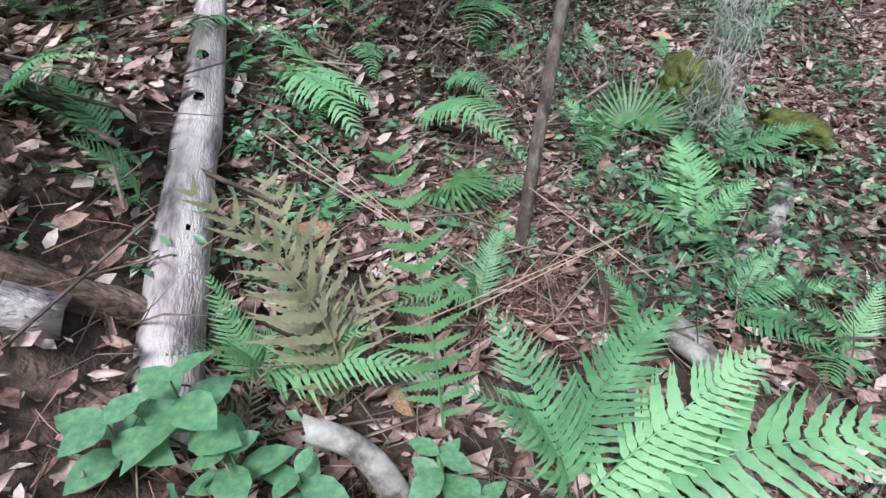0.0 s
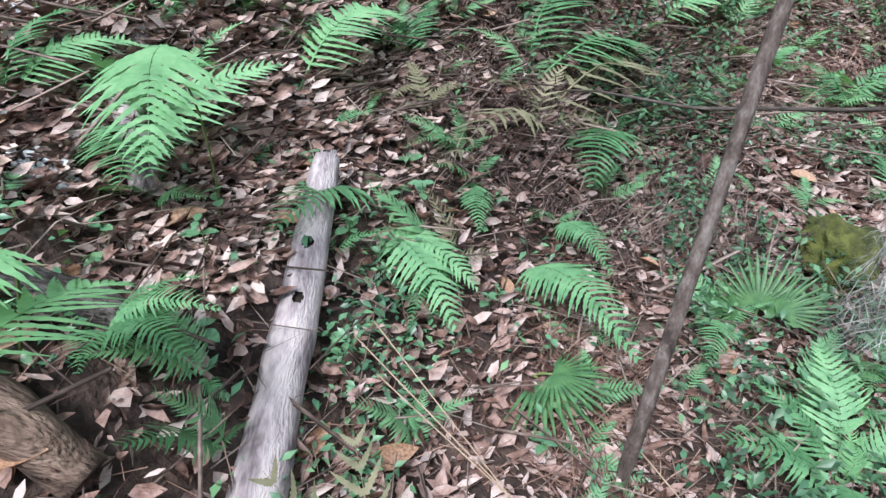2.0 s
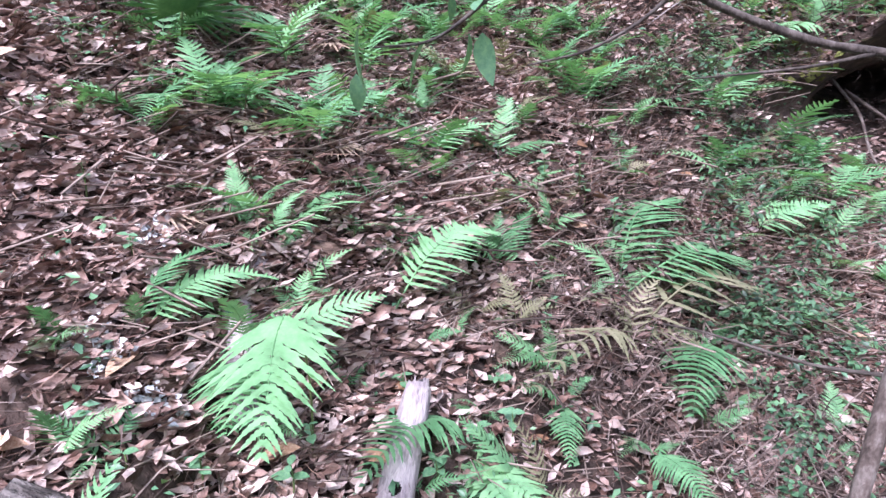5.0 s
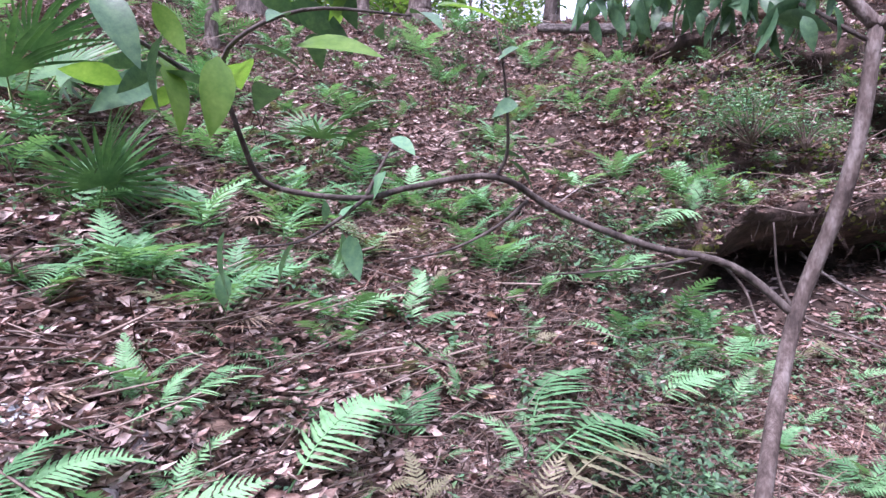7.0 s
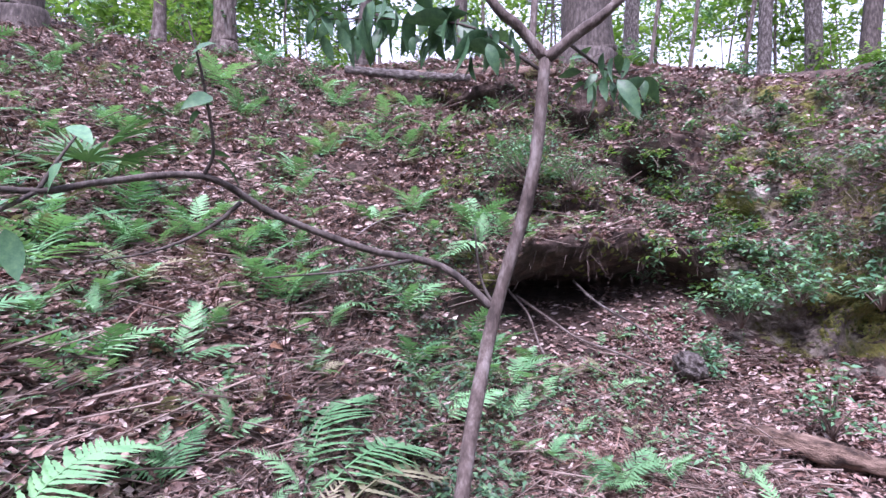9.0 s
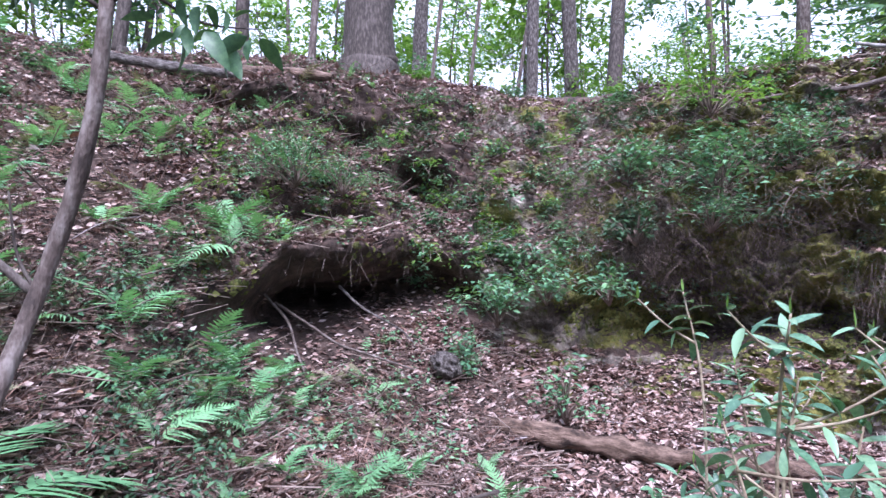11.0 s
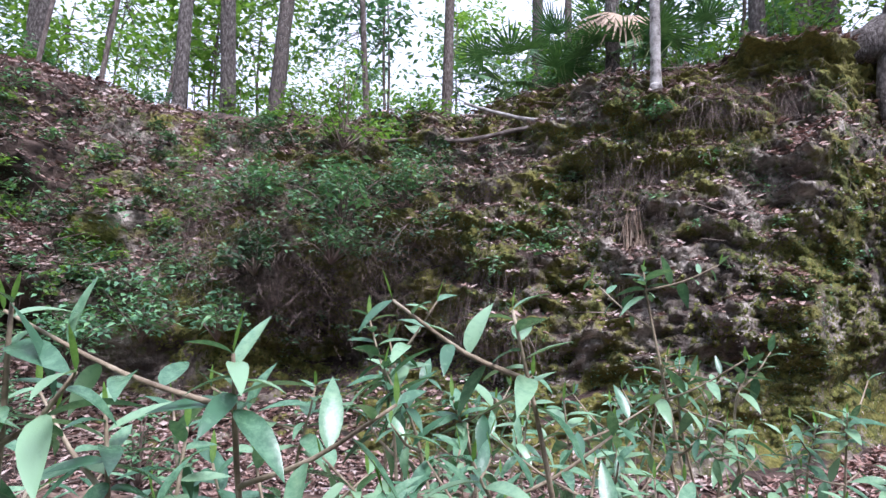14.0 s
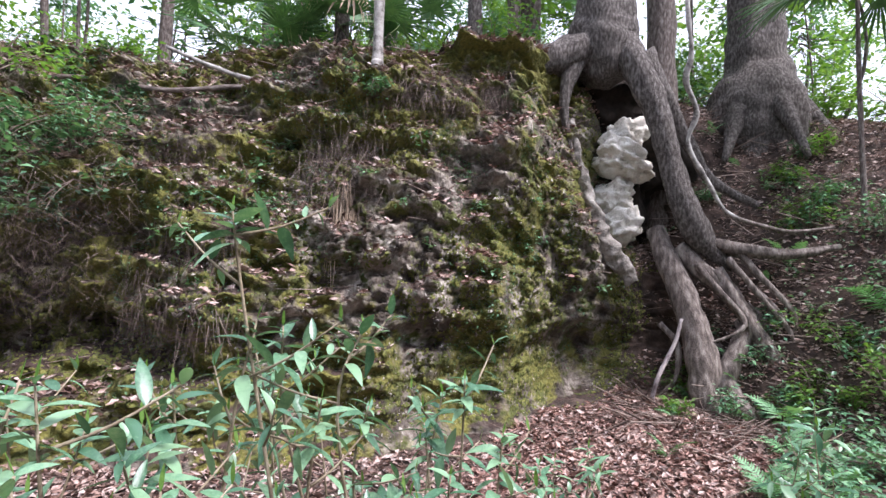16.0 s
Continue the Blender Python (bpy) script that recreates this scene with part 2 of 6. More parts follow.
def tube_data(points, sides=8, steps=4, rough=0.0, rough_scale=6.0, flute=0, flute_depth=0.0, caps=True, seed=0.0):
    """A tapered limb through points (x, y, z, radius): verts and faces."""
    path = smooth_path(points, steps) if steps > 1 else np.array(points, float)
    verts, faces = [], []
    ref = None
    for i, row in enumerate(path):
        here, r = Vector(row[:3]), max(row[3], 0.0008)
        ahead = Vector(path[min(i + 1, len(path) - 1)][:3]) - Vector(path[max(i - 1, 0)][:3])
        ahead.normalize()
        if ref is None:
            ref = ahead.orthogonal().normalized()
        ref = (ref - ahead * ref.dot(ahead)).normalized()
        side = ahead.cross(ref)
        for k in range(sides):
            a = 2 * math.pi * k / sides
            rr = r
            if flute:
                rr *= 1 + flute_depth * math.sin(flute * a + seed)
            p = here + (ref * math.cos(a) + side * math.sin(a)) * rr
            if rough:
                p += (p - here).normalized() * r * rough * noise.noise(p * rough_scale + Vector((seed, 0, 0)))
            verts.append(p)
    for i in range(len(path) - 1):
        for k in range(sides):
            a, b = i * sides + k, i * sides + (k + 1) % sides
            faces.append((a, b, b + sides, a + sides))
    if caps:
        faces.append(tuple(range(sides))[::-1])
        faces.append(tuple(range(len(verts) - sides, len(verts))))
    return verts, faces


def gather(lots):
    """Joins several (verts, faces) into one."""
    verts, faces = [], []
    for v, f in lots:
        k = len(verts)
        verts += list(v)
        faces += [tuple(i + k for i in q) for q in f]
    return verts, faces


def scatter(name, verts, faces, mats, material_used, label, category, parent=None):
    """Many copies of one small shape, at the given 4x4 matrices, joined as one mesh of kind stuff."""
    verts, mats = np.array([tuple(v) for v in verts]), np.array([np.array(m) for m in mats])
    if not len(mats):
        return None
    allv = np.einsum("nij,vj->nvi", mats[:, :3, :3], verts) + mats[:, None, :3, 3]
    n, k = len(mats), len(verts)
    fs = []
    for f in faces:
        fs.append(np.arange(n)[:, None] * k + np.array(f)[None, :])
    me = bpy.data.meshes.new(name)
    me.from_pydata(allv.reshape(-1, 3).tolist(), [], [row for block in fs for row in block.tolist()])
    me.materials.append(material_used)
    me.polygons.foreach_set("use_smooth", [True] * len(me.polygons))
    ob = new(name, me)
    ob.parent = parent
    return tagged(ob, label, category, kind="stuff") if not parent else tagged(ob, label, kind="stuff")


def aim(at, direction, roll=0.0, size=1.0, up=(0, 0, 1)):
    """A pose whose +Y runs along direction and whose +Z faces up as far as it can."""
    y = Vector(direction).normalized()
    z = Vector(up) - y * y.dot(Vector(up))
    z = z.normalized() if z.length > 1e-4 else y.orthogonal().normalized()
    x = y.cross(z)
    m = Matrix((x, y, z)).transposed().to_4x4() @ Matrix.Rotation(roll, 4, "Y")
    return Matrix.Translation(at) @ m @ Matrix.Diagonal((size, size, size, 1) if not isinstance(size, tuple) else (*size, 1))


# ---- the ravine: one sheet of ground in bearings round its floor ----
CENTRE = (1.5, 1.0)
BEARING = [-180, -120, -90, -60, -35, -15, -5, 4, 17, 29, 42, 52, 66, 76, 87, 93, 99, 106, 130, 180]
FOOT_R = [3.0, 2.2, 1.9, 2.0, 2.4, 3.4, 4.8, 5.7, 6.3, 5.9, 6.0, 6.05, 5.9, 6.25, 7.2, 8.7, 10.0, 9.0, 6.0, 3.0]
FOOT_Z = [0.3, 0.3, 0.3, 0.22, 0.18, 0.35, 1.2, 1.35, 1.45, 0.5, 0.32, 0.25, 0.25, 0.25, 0.28, 0.5, 0.6, 0.4, 0.3, 0.3]
CREST_R = [11, 10, 9.3, 9.3, 9.4, 9.3, 9.1, 8.9, 9.1, 9.8, 9.8, 9.6, 9.1, 8.8, 8.7, 9.7, 11.4, 11.7, 12.5, 11]
CREST_Z = [3.5, 4.5, 5.0, 5.0, 5.0, 5.0, 5.1, 5.2, 5.0, 4.9, 4.9, 4.9, 5.1, 5.1, 5.1, 5.2, 5.0, 4.6, 4.0, 3.5]
UNDER_H = [0.1, 0.1, 0.1, 0.1, 0.1, 0.1, 0.06, 0.06, 0.07, 0.12, 0.2, 0.21, 0.15, 0.1, 0.1, 0.1, 0.1, 0.1, 0.1, 0.1]
UNDER_W = [0.1, 0.1, 0.1, 0.1, 0.1, 0.1, 0.05, 0.056, 0.06, 0.12, 0.17, 0.18, 0.15, 0.12, 0.14, 0.14, 0.1, 0.1, 0.1, 0.1]
LIP = [0, 0, 0, 0, 0, 0, 0.1, 0.5, 0.25, 0.1, 0.35, 0.3, 0.05, 0, 0, 0, 0, 0, 0, 0]
STEEP = [1, 1, 1, 1, 1, 1.12, 1.3, 1.5, 1.35, 1.4, 1.7, 2.0, 2.0, 2.1, 2.4, 2.1, 1.3, 1, 1, 1]
UNDERCUT = [0, 0, 0, 0, 0, 0, 0.4, 2.0, 0.7, 0.4, 1.5, 0.3, 0.15, 0.2, 0.4, 0.9, 0.2, 0, 0, 0]


def section(bearing, values):
    """A smooth blend between the neighbouring sections."""
    i = min(max(int(np.searchsorted(BEARING, bearing)) - 1, 0), len(BEARING) - 2)
    t = (bearing - BEARING[i]) / (BEARING[i + 1] - BEARING[i])
    t = t * t * (3 - 2 * t)
    return values[i] * (1 - t) + values[i + 1] * t


def n3(x, y, z, s, octaves=3):
    return noise.fractal(Vector((x * s, y * s, z * s)), 1.0, 2.0, octaves)


def under_log(x, y):
    """The dip and the low rise on which the bleached log lies."""
    return 0.05 * math.exp(-((x + 0.85) ** 2 + (y - 2.1) ** 2) / 0.1) - 0.09 * math.exp(-((x + 0.66) ** 2 / 0.12 + (y - 0.95) ** 2 / 0.25))


def build_ground():
    bearings = np.concatenate([np.arange(-180, -100, 3.0), np.arange(-100, 20, 0.6), np.arange(20, 102, 0.25), np.arange(102, 112, 0.5), np.arange(112, 181, 3.0)])
    bearings[-1] = 180
    floor_t = np.concatenate([np.linspace(0, 1, 60)[:-1]])
    slope_t = np.linspace(0, 1, 210) ** 1.3
    far = [0.15, 0.35, 0.6, 0.9, 1.3, 1.8, 2.4, 3.1, 4, 5, 6.5, 8.5, 11, 15, 20, 28, 40, 60, 90, 140]
    rows = len(floor_t) + len(slope_t) + len(far)
    verts = []
    for bd in bearings:
        rf, zf, rc, zc, st, uc, uh, uw, lip = [section(bd, q) for q in (FOOT_R, FOOT_Z, CREST_R, CREST_Z, STEEP, UNDERCUT, UNDER_H, UNDER_W, LIP)]
        sx, sy = math.sin(radians(bd)), math.cos(radians(bd))
        wall = min(1.0, max(0.0, (st - 1.0) / 0.8))

        def profile(v):
            h = 1 - (1 - v) ** st
            under = uc * math.exp(-((h - uh) / uw) ** 2) - lip * math.exp(-((h - uh - 2.3 * uw) / (1.1 * uw)) ** 2)
            return rf + (rc - rf) * v + under, zf + (zc - zf) * h, h

        r0, z0, _ = profile(0)
        for t in floor_t:
            r = r0 * t
            z = 0.04 + (z0 - 0.04) * t ** 3
            x, y = CENTRE[0] + sx * r, CENTRE[1] + sy * r
            z += (0.07 * n3(x, y, 0, 0.9) + 0.03 * n3(x, y, 3, 5)) * (0.4 + 0.6 * t) + under_log(x, y)
            verts.append((x, y, z))
        for v in slope_t:
            r, z, h = profile(v)
            x, y = CENTRE[0] + sx * r, CENTRE[1] + sy * r
            edge = min(1.0, 6 * v + 0.2)
            d = (0.16 + 0.34 * wall) * n3(x, y, z, 0.8) + (0.04 + 0.19 * wall) * n3(x, y, z * 2.2, 2.2) + (0.03 + 0.12 * wall) * n3(x, y, z * 2.4, 6) + (0.008 + 0.055 * wall) * n3(x, y, z * 1.6, 19, 2)
            ledge = wall * (0.05 * math.sin(z * 9 + 2.5 * n3(x, y, 0, 0.7)) + 0.03 * math.sin(z * 24 + 5 * n3(x, y, 2, 1.1)))
            r -= (d * (0.3 + 0.7 * wall) + ledge) * edge
            if 44 < bd < 74 and z < 2.9:
                groove = max(0.0, math.sin(z * 6.5 + 3.0 * n3(x, y, 1, 0.6)) + 0.6 * n3(x, y, z, 1.7))
                r += 0.5 * groove ** 1.5 * math.exp(-((bd - 56) / 8) ** 2) * min(1.0, (2.9 - z) * 2) * edge
            r += 1.5 * math.exp(-((bd - 96.6) / 2.3) ** 2) / (1 + math.exp(-(z - 2.6) * 9))
            r += 0.75 * math.exp(-((bd + 4) / 7) ** 2) * math.exp(-((z - 4.0) / 0.22) ** 2) + 0.8 * math.exp(-((bd - 16) / 3.5) ** 2) * math.exp(-((z - 3.0) / 0.28) ** 2) + 0.5 * math.exp(-((bd - 9) / 4) ** 2) * math.exp(-((z - 3.75) / 0.2) ** 2) + 0.6 * math.exp(-((bd - 24) / 3) ** 2) * math.exp(-((z - 2.4) / 0.22) ** 2)
            z += (0.07 * n3(x, y, 0, 0.9) + 0.03 * n3(x, y, 3, 5)) * (1 - v) + under_log(x, y) + d * (1 - 0.8 * wall) * edge * 0.8
            z += 0.2 * math.exp(-((bd + 17) / 8) ** 2) * min(1.0, v * 12) * max(0.0, 1 - v * 2.2)
            verts.append((CENTRE[0] + sx * r, CENTRE[1] + sy * r, z))
        for q in far:
            r = rc + q
            x, y = CENTRE[0] + sx * r, CENTRE[1] + sy * r
            soft = 1 - math.exp(-q / 1.5)
            verts.append((x, y, zc + 0.16 * n3(x, y, zc, 0.8) * 0.5 + 0.25 * soft * n3(x, y, 1, 0.4) + 0.6 * soft + min(q, 25) * 0.015))
    faces, cliff = [], []
    a0, a1 = len(floor_t), len(floor_t) + int(len(slope_t) * 0.93)
    for i in range(len(bearings) - 1):
        rocky = 22 <= bearings[i] <= 96
        for k in range(rows - 1):
            f = (i * rows + k, (i + 1) * rows + k, (i + 1) * rows + k + 1, i * rows + k + 1)
            (cliff if rocky and a0 - 1 <= k < (a1 if bearings[i] > 20 else a0 + 130) else faces).append(f)
    return verts, faces, cliff


from mathutils.bvhtree import BVHTree
g_verts, g_faces, c_faces = build_ground()
TREE = BVHTree.FromPolygons([Vector(v) for v in g_verts], g_faces + c_faces)


def compact(name, faces, mat, label):
    used = sorted({i for f in faces for i in f})
    index = {o: k for k, o in enumerate(used)}
    ob = link(name, [g_verts[i] for i in used], [tuple(index[i] for i in f) for f in faces], mat)
    return tagged(ob, label, "ground", kind="structure")


compact("ground", g_faces, SOIL, "brown forest soil of a ravine covered with leaf litter")
compact("cliff", c_faces, CLIFF, "weathered mossy limestone wall of the ravine")


def drop(x, y):
    """The ground under (x, y) and its normal."""
    hit, normal, _, _ = TREE.ray_cast(Vector((x, y, 9)), Vector((0, 0, -1)))
    return (hit, normal if normal.z > 0 else -normal) if hit else (Vector((x, y, 0)), Vector((0, 0, 1)))


def face(bearing, z):
    """The wall or slope met at a height from the middle of the floor."""
    d = Vector((math.sin(radians(bearing)), math.cos(radians(bearing)), 0))
    hit, normal, _, _ = TREE.ray_cast(Vector((*CENTRE, z)), d)
    return (hit, normal if normal.dot(d) < 0 else -normal) if hit else drop(CENTRE[0] + d.x * 9, CENTRE[1] + d.y * 9)


RNG = np.random.default_rng(7)


def rnd(a, b):
    return float(RNG.uniform(a, b))


def polar(bearing, r):
    return CENTRE[0] + r * math.sin(radians(bearing)), CENTRE[1] + r * math.cos(radians(bearing))


# ---- small shapes that many things share ----
def leaf_shape(length, width, rows=6, fold=0.25, droop=0.2, tip=1.0, teeth=0.0):
    """A pointed leaf along +Y, folded at its midrib and bent down towards its tip."""
    verts, faces = [], []
    for i in range(rows + 1):
        t = i / rows
        w = width / 2 * math.sin(math.pi * min(1, t ** (0.8 / tip) * 0.985 + 0.012)) ** 0.85
        w *= 1 + teeth * (-1) ** i
        z = -droop * length * t * t
        verts += [(-w, length * t, z + fold * w), (0, length * t, z), (w, length * t, z + fold * w)]
    for i in range(rows):
        a = i * 3
        faces += [(a, a + 1, a + 4, a + 3), (a + 1, a + 2, a + 5, a + 4)]
    return verts, faces


def master(name, data, mat):
    """A mesh that several objects share; it stands for no object itself."""
    me = bpy.data.meshes.new(name)
    me.from_pydata([tuple(v) for v in data[0]], [], [tuple(f) for f in data[1]])
    me.materials.append(mat)
    me.polygons.foreach_set("use_smooth", [True] * len(me.polygons))
    return me


def on(name, me, m, parent=None, label=""):
    o = new(name, me)
    o.parent = parent
    o.matrix_local = m
    if label:
        o["label"] = label
    return o


def frond_shape(pairs, spread, width, arch, seed, segments=8, lean=0.35, start=0.12, taper=0.9, sweep=0.16, lobe=0.66, sag=(0.12, 0.4)):
    """A fern frond of length 1 along +Y: a bent midrib with rows of lobed leaflets on both sides."""
    rng = random.Random(seed)
    lots = []

    def spine(t):
        return Vector((0.03 * math.sin(3 * t + seed), t, arch * math.sin(math.pi * t ** 0.9) - 0.0))

    lots.append(tube_data([(*spine(t), 0.007 * (1 - 0.85 * t)) for t in (0, 0.2, 0.4, 0.6, 0.8, 1.0)], 4, 2, caps=False))
    for i in range(pairs):
        t = start + (1 - start) * (i + 0.5) / pairs
        u = (t - start) / (1 - start)
        reach = spread * (min(1, 0.62 + u * 2.2) * (1 - u ** 1.7 * taper) + 0.02)
        for side in (-1, 1):
            if rng.random() < 0.03:
                continue
            base = spine(t)
            ahead = lean + 0.35 * u + rng.uniform(-0.09, 0.09)
            dx = Vector((side * math.cos(ahead), math.sin(ahead), rng.uniform(-0.02, 0.16)))
            ln = reach * rng.uniform(0.88, 1.06)
            wd = width * (0.55 + 0.45 * ln / spread)
            along = Vector((-dx.y * side, dx.x * side, 0)).normalized()
            verts, faces = [], []
            bend = rng.uniform(*sag)
            for k in range(segments + 1):
                q = k / segments
                w = wd * (1 - q ** 2.2) * (1.0 if k % 2 else lobe) * (0.8 if k == 0 else 1)
                p = base + dx * ln * q + Vector((0, ln * sweep * q * q, -bend * ln * q * q))
                verts += [p - along * w, p + along * w]
            for k in range(segments):
                a = 2 * k
                faces.append((a, a + 1, a + 3, a + 2))
            lots.append((verts, faces))
    return gather(lots)


FRONDS = [master("frond", frond_shape(p, sp, w, a, k), FERN) for k, (p, sp, w, a) in enumerate(((20, 0.29, 0.0225, 0.15), (23, 0.27, 0.02, 0.2), (18, 0.32, 0.025, 0.12), (25, 0.25, 0.019, 0.22)))]
FRONDS_DRY = [master("frond", frond_shape(p, sp, w, a, k + 9, 14, 0.45, 0.1, 0.8, 0.16, 0.6), FERN_DRY) for k, (p, sp, w, a) in enumerate(((10, 0.3, 0.024, 0.2), (11, 0.27, 0.022, 0.24)))]
FROND_TALL = master("frond", frond_shape(14, 0.15, 0.02, 0.05, 31, 18, 0.2, 0.12, 0.6, 0.02, 0.55, (-0.15, 0.05)), FERN_PALE)
FROND_SMALL = [master("frond", frond_shape(15, 0.29, 0.026, 0.18, 40 + k, 4), FERN) for k in range(2)]


def fern(x, y, fronds, dry=False, kind=None, label="", group="ferns on the slope", facing=(0, 0, 1)):
    """A fern rooted at (x, y); each frond: bearing of its tip, length, rise in degrees."""
    at, _ = drop(x, y)
    text = label or ("olive brown withering fern with dry fronds in leaf litter" if dry else "fresh green shield fern with arching fronds in leaf litter")
    root = empty("fern", at, text, "fern", group)
    for az, length, rise in fronds:
        c = math.cos(radians(rise))
        way = Vector((math.sin(radians(az)) * c, math.cos(radians(az)) * c, math.sin(radians(rise))))
        me = kind or (FRONDS_DRY if dry else FRONDS)[int(RNG.integers(0, 2 if dry else 4))]
        on("frond", me, aim((0, 0, -0.01), way, rnd(-0.3, 0.3), length * 1.17, facing), root)
    return root


def random_fern(x, y, size, count=5, kind=None, label="", dry=False):
    a0 = rnd(0, 360)
    fern(x, y, [(a0 + 360 * k / count + rnd(-25, 25), size * rnd(0.75, 1.15), rnd(18, 50)) for k in range(count)], dry, kind, label)


FROND_WIDE = master("frond", frond_shape(17, 0.47, 0.032, 0.1, 77, 12, 0.45, 0.02, 0.93), FERN_PALE)


def stalked_frond(x, y, blade, tip, label):
    """One broad frond on a bare stalk: from the ground up to the blade, then out to its tip."""
    at, _ = drop(x, y)
    root = empty("fern", at, label, "fern", "ferns on the slope")
    up, end = Vector(blade) - at, Vector(tip) - at
    link("stalk", *tube_data([(0, 0, -0.02, 0.004), (*(up * 0.55 + Vector((0, 0.04, 0.03))), 0.0035), (*up, 0.003)], 6, 5), STEM, root)
    on("frond", FROND_WIDE, aim(up, end - up, 0.0, (end - up).length), root)


stalked_frond(-1.15, 2.0, (-1.0, 1.75, 1.44), (-0.85, 1.37, 1.32), "broad pale green fern frond arching over the slope")
stalked_frond(-1.2, 1.2, (-1.0, 1.15, 1.25), (-0.86, 0.85, 1.29), "broad pale green fern frond arching over the slope")
stalked_frond(-1.15, 1.05, (-0.86, 0.91, 1.24), (-0.84, 1.22, 1.14), "broad pale green fern frond arching over the slope")

# ---- the ferns that the path passes ----
fern(0.00, 0.83, [(-33, 0.64, 72)], kind=FROND_TALL, label="tall pale green fern frond standing upright among other ferns", facing=(0, -1, 0.5))
fern(0.27, 0.70, [(91, 0.61, 21), (41, 0.48, 29), (-82, 0.39, 55), (-28, 0.41, 46), (66, 0.49, 27)])
fern(-0.47, 0.93, [(-41, 0.27, 67), (-140, 0.27, 58), (95, 0.4, 8), (45, 0.2, 46), (81, 0.28, 28)])
fern(-0.25, 0.90, [(-58, 0.57, 51), (-29, 0.55, 42), (25, 0.35, 42), (-19, 0.33, 58), (168, 0.18, 63), (-33, 0.43, 52)], dry=True)
fern(-0.45, 0.77, [(-72, 0.18, 68), (82, 0.11, 32), (15, 0.17, 44)], dry=True)
fern(-0.81, 1.26, [(-156, 0.27, 51), (-108, 0.22, 69), (62, 0.1, 41), (167, 0.11, 38)])
fern(-0.42, 2.93, [(-149, 0.32, 35), (51, 0.17, 30), (165, 0.33, -6)])
fern(-0.45, 2.29, [(-79, 0.38, 50), (58, 0.11, 54), (-175, 0.33, 9)])
fern(0.00, 2.97, [(148, 0.41, 4), (-150, 0.29, 30), (82, 0.15, 35)])
fern(0.31, 3.94, [(-142, 0.38, 33), (63, 0.21, 36), (-171, 0.79, 7)])
fern(1.00, 1.85, [(1, 0.46, 27), (-44, 0.36, 28), (57, 0.3, 39), (-92, 0.4, 26), (-166, 0.36, 18), (-3, 0.22, 68)])
fern(0.74, 2.52, [(90, 0.2, 46), (-44, 0.26, 42), (-157, 0.36, 17)])
fern(0.57, 1.23, [(-32, 0.26, 43)])
fern(1.24, 1.23, [(-81, 0.26, 46), (39, 0.21, 53), (-132, 0.3, 25), (-171, 0.14, 53)])
fern(0.89, 3.51, [(0, 0.24, 39), (134, 0.16, 52)])
fern(0.10, 1.31, [(23, 0.26, 42), (-128, 0.33, 36), (-66, 0.22, 59)])
fern(-1.44, 2.06, [(138, 0.55, 14), (48, 0.48, 19), (157, 0.32, 68), (149, 0.45, 12), (75, 0.35, 42)])
fern(-1.12, 1.36, [(60, 0.26, 25), (110, 0.34, 12), (85, 0.3, 20), (-120, 0.2, 45), (150, 0.22, 25)])
fern(0.95, 2.2, [(80, 0.3, 25), (130, 0.34, 20), (40, 0.3, 40), (170, 0.26, 25)])
fern(1.3, 2.4, [(90, 0.34, 30), (150, 0.36, 22), (-150, 0.3, 25), (30, 0.26, 50)])
fern(0.95, 1.45, [(100, 0.28, 20), (150, 0.3, 15), (60, 0.25, 40)])
fern(-1.21, 1.08, [(-13, 0.4, 45), (-60, 0.4, 40)])
fern(-1.68, 1.87, [(12, 0.38, 26), (23, 0.45, 3), (116, 0.15, 75)])
fern(-1.15, 2.71, [(21, 0.72, 9)])
fern(-0.87, 3.48, [(23, 0.36, 34), (-140, 0.38, 32), (-3, 0.26, 66)])
fern(-0.23, 3.70, [(18, 1.09, 9), (-90, 0.39, 43), (41, 1.06, -7), (41, 0.27, 12)])
fern(0.57, 4.76, [(62, 0.52, 17), (-60, 0.31, 51)])
fern(-0.13, 3.44, [(-120, 0.46, 41), (17, 0.37, 37), (38, 1.0, -2), (-152, 0.69, 7), (57, 0.43, -15), (-87, 0.32, 57)], dry=True)
fern(-0.49, 3.04, [(-117, 0.32, 41), (-145, 0.34, 24), (-46, 0.22, 69), (58, 0.17, 21)])
fern(-0.15, 2.62, [(141, 0.64, 8)])
fern(-0.42, 2.36, [(-47, 0.27, 58), (65, 0.17, 0)], dry=True)
fern(-0.67, 2.34, [(118, 0.39, -15), (141, 0.47, -14), (161, 0.22, -13)])
fern(-0.91, 1.38, [(-116, 0.22, 62), (115, 0.11, 1), (-47, 0.2, 55), (-145, 0.28, 46)])
fern(-0.39, 1.56, [(-108, 0.26, 54), (9, 0.16, 52)])
fern(-0.76, 2.44, [(-168, 0.55, 19)])
fern(-1.60, 2.72, [(39, 0.28, 15), (-172, 0.13, 51), (167, 0.18, -7)])
fern(-1.32, 1.92, [(178, 0.24, 39), (103, 0.2, 18), (83, 0.12, 62)])
fern(0.41, 3.58, [(112, 0.18, 42), (-87, 0.18, 49)])
fern(-1.73, 2.57, [(-148, 0.34, 40), (31, 0.29, 34), (-58, 0.28, 64), (-165, 0.26, 31)])
fern(-1.62, 2.57, [(35, 0.38, 13), (20, 0.23, 45)])
fern(-1.44, 3.19, [(-169, 0.33, 28), (34, 0.2, 18), (-172, 0.19, 79)])
fern(-0.67, 3.88, [(-128, 0.39, 41), (74, 0.22, 25), (-60, 0.26, 68)])
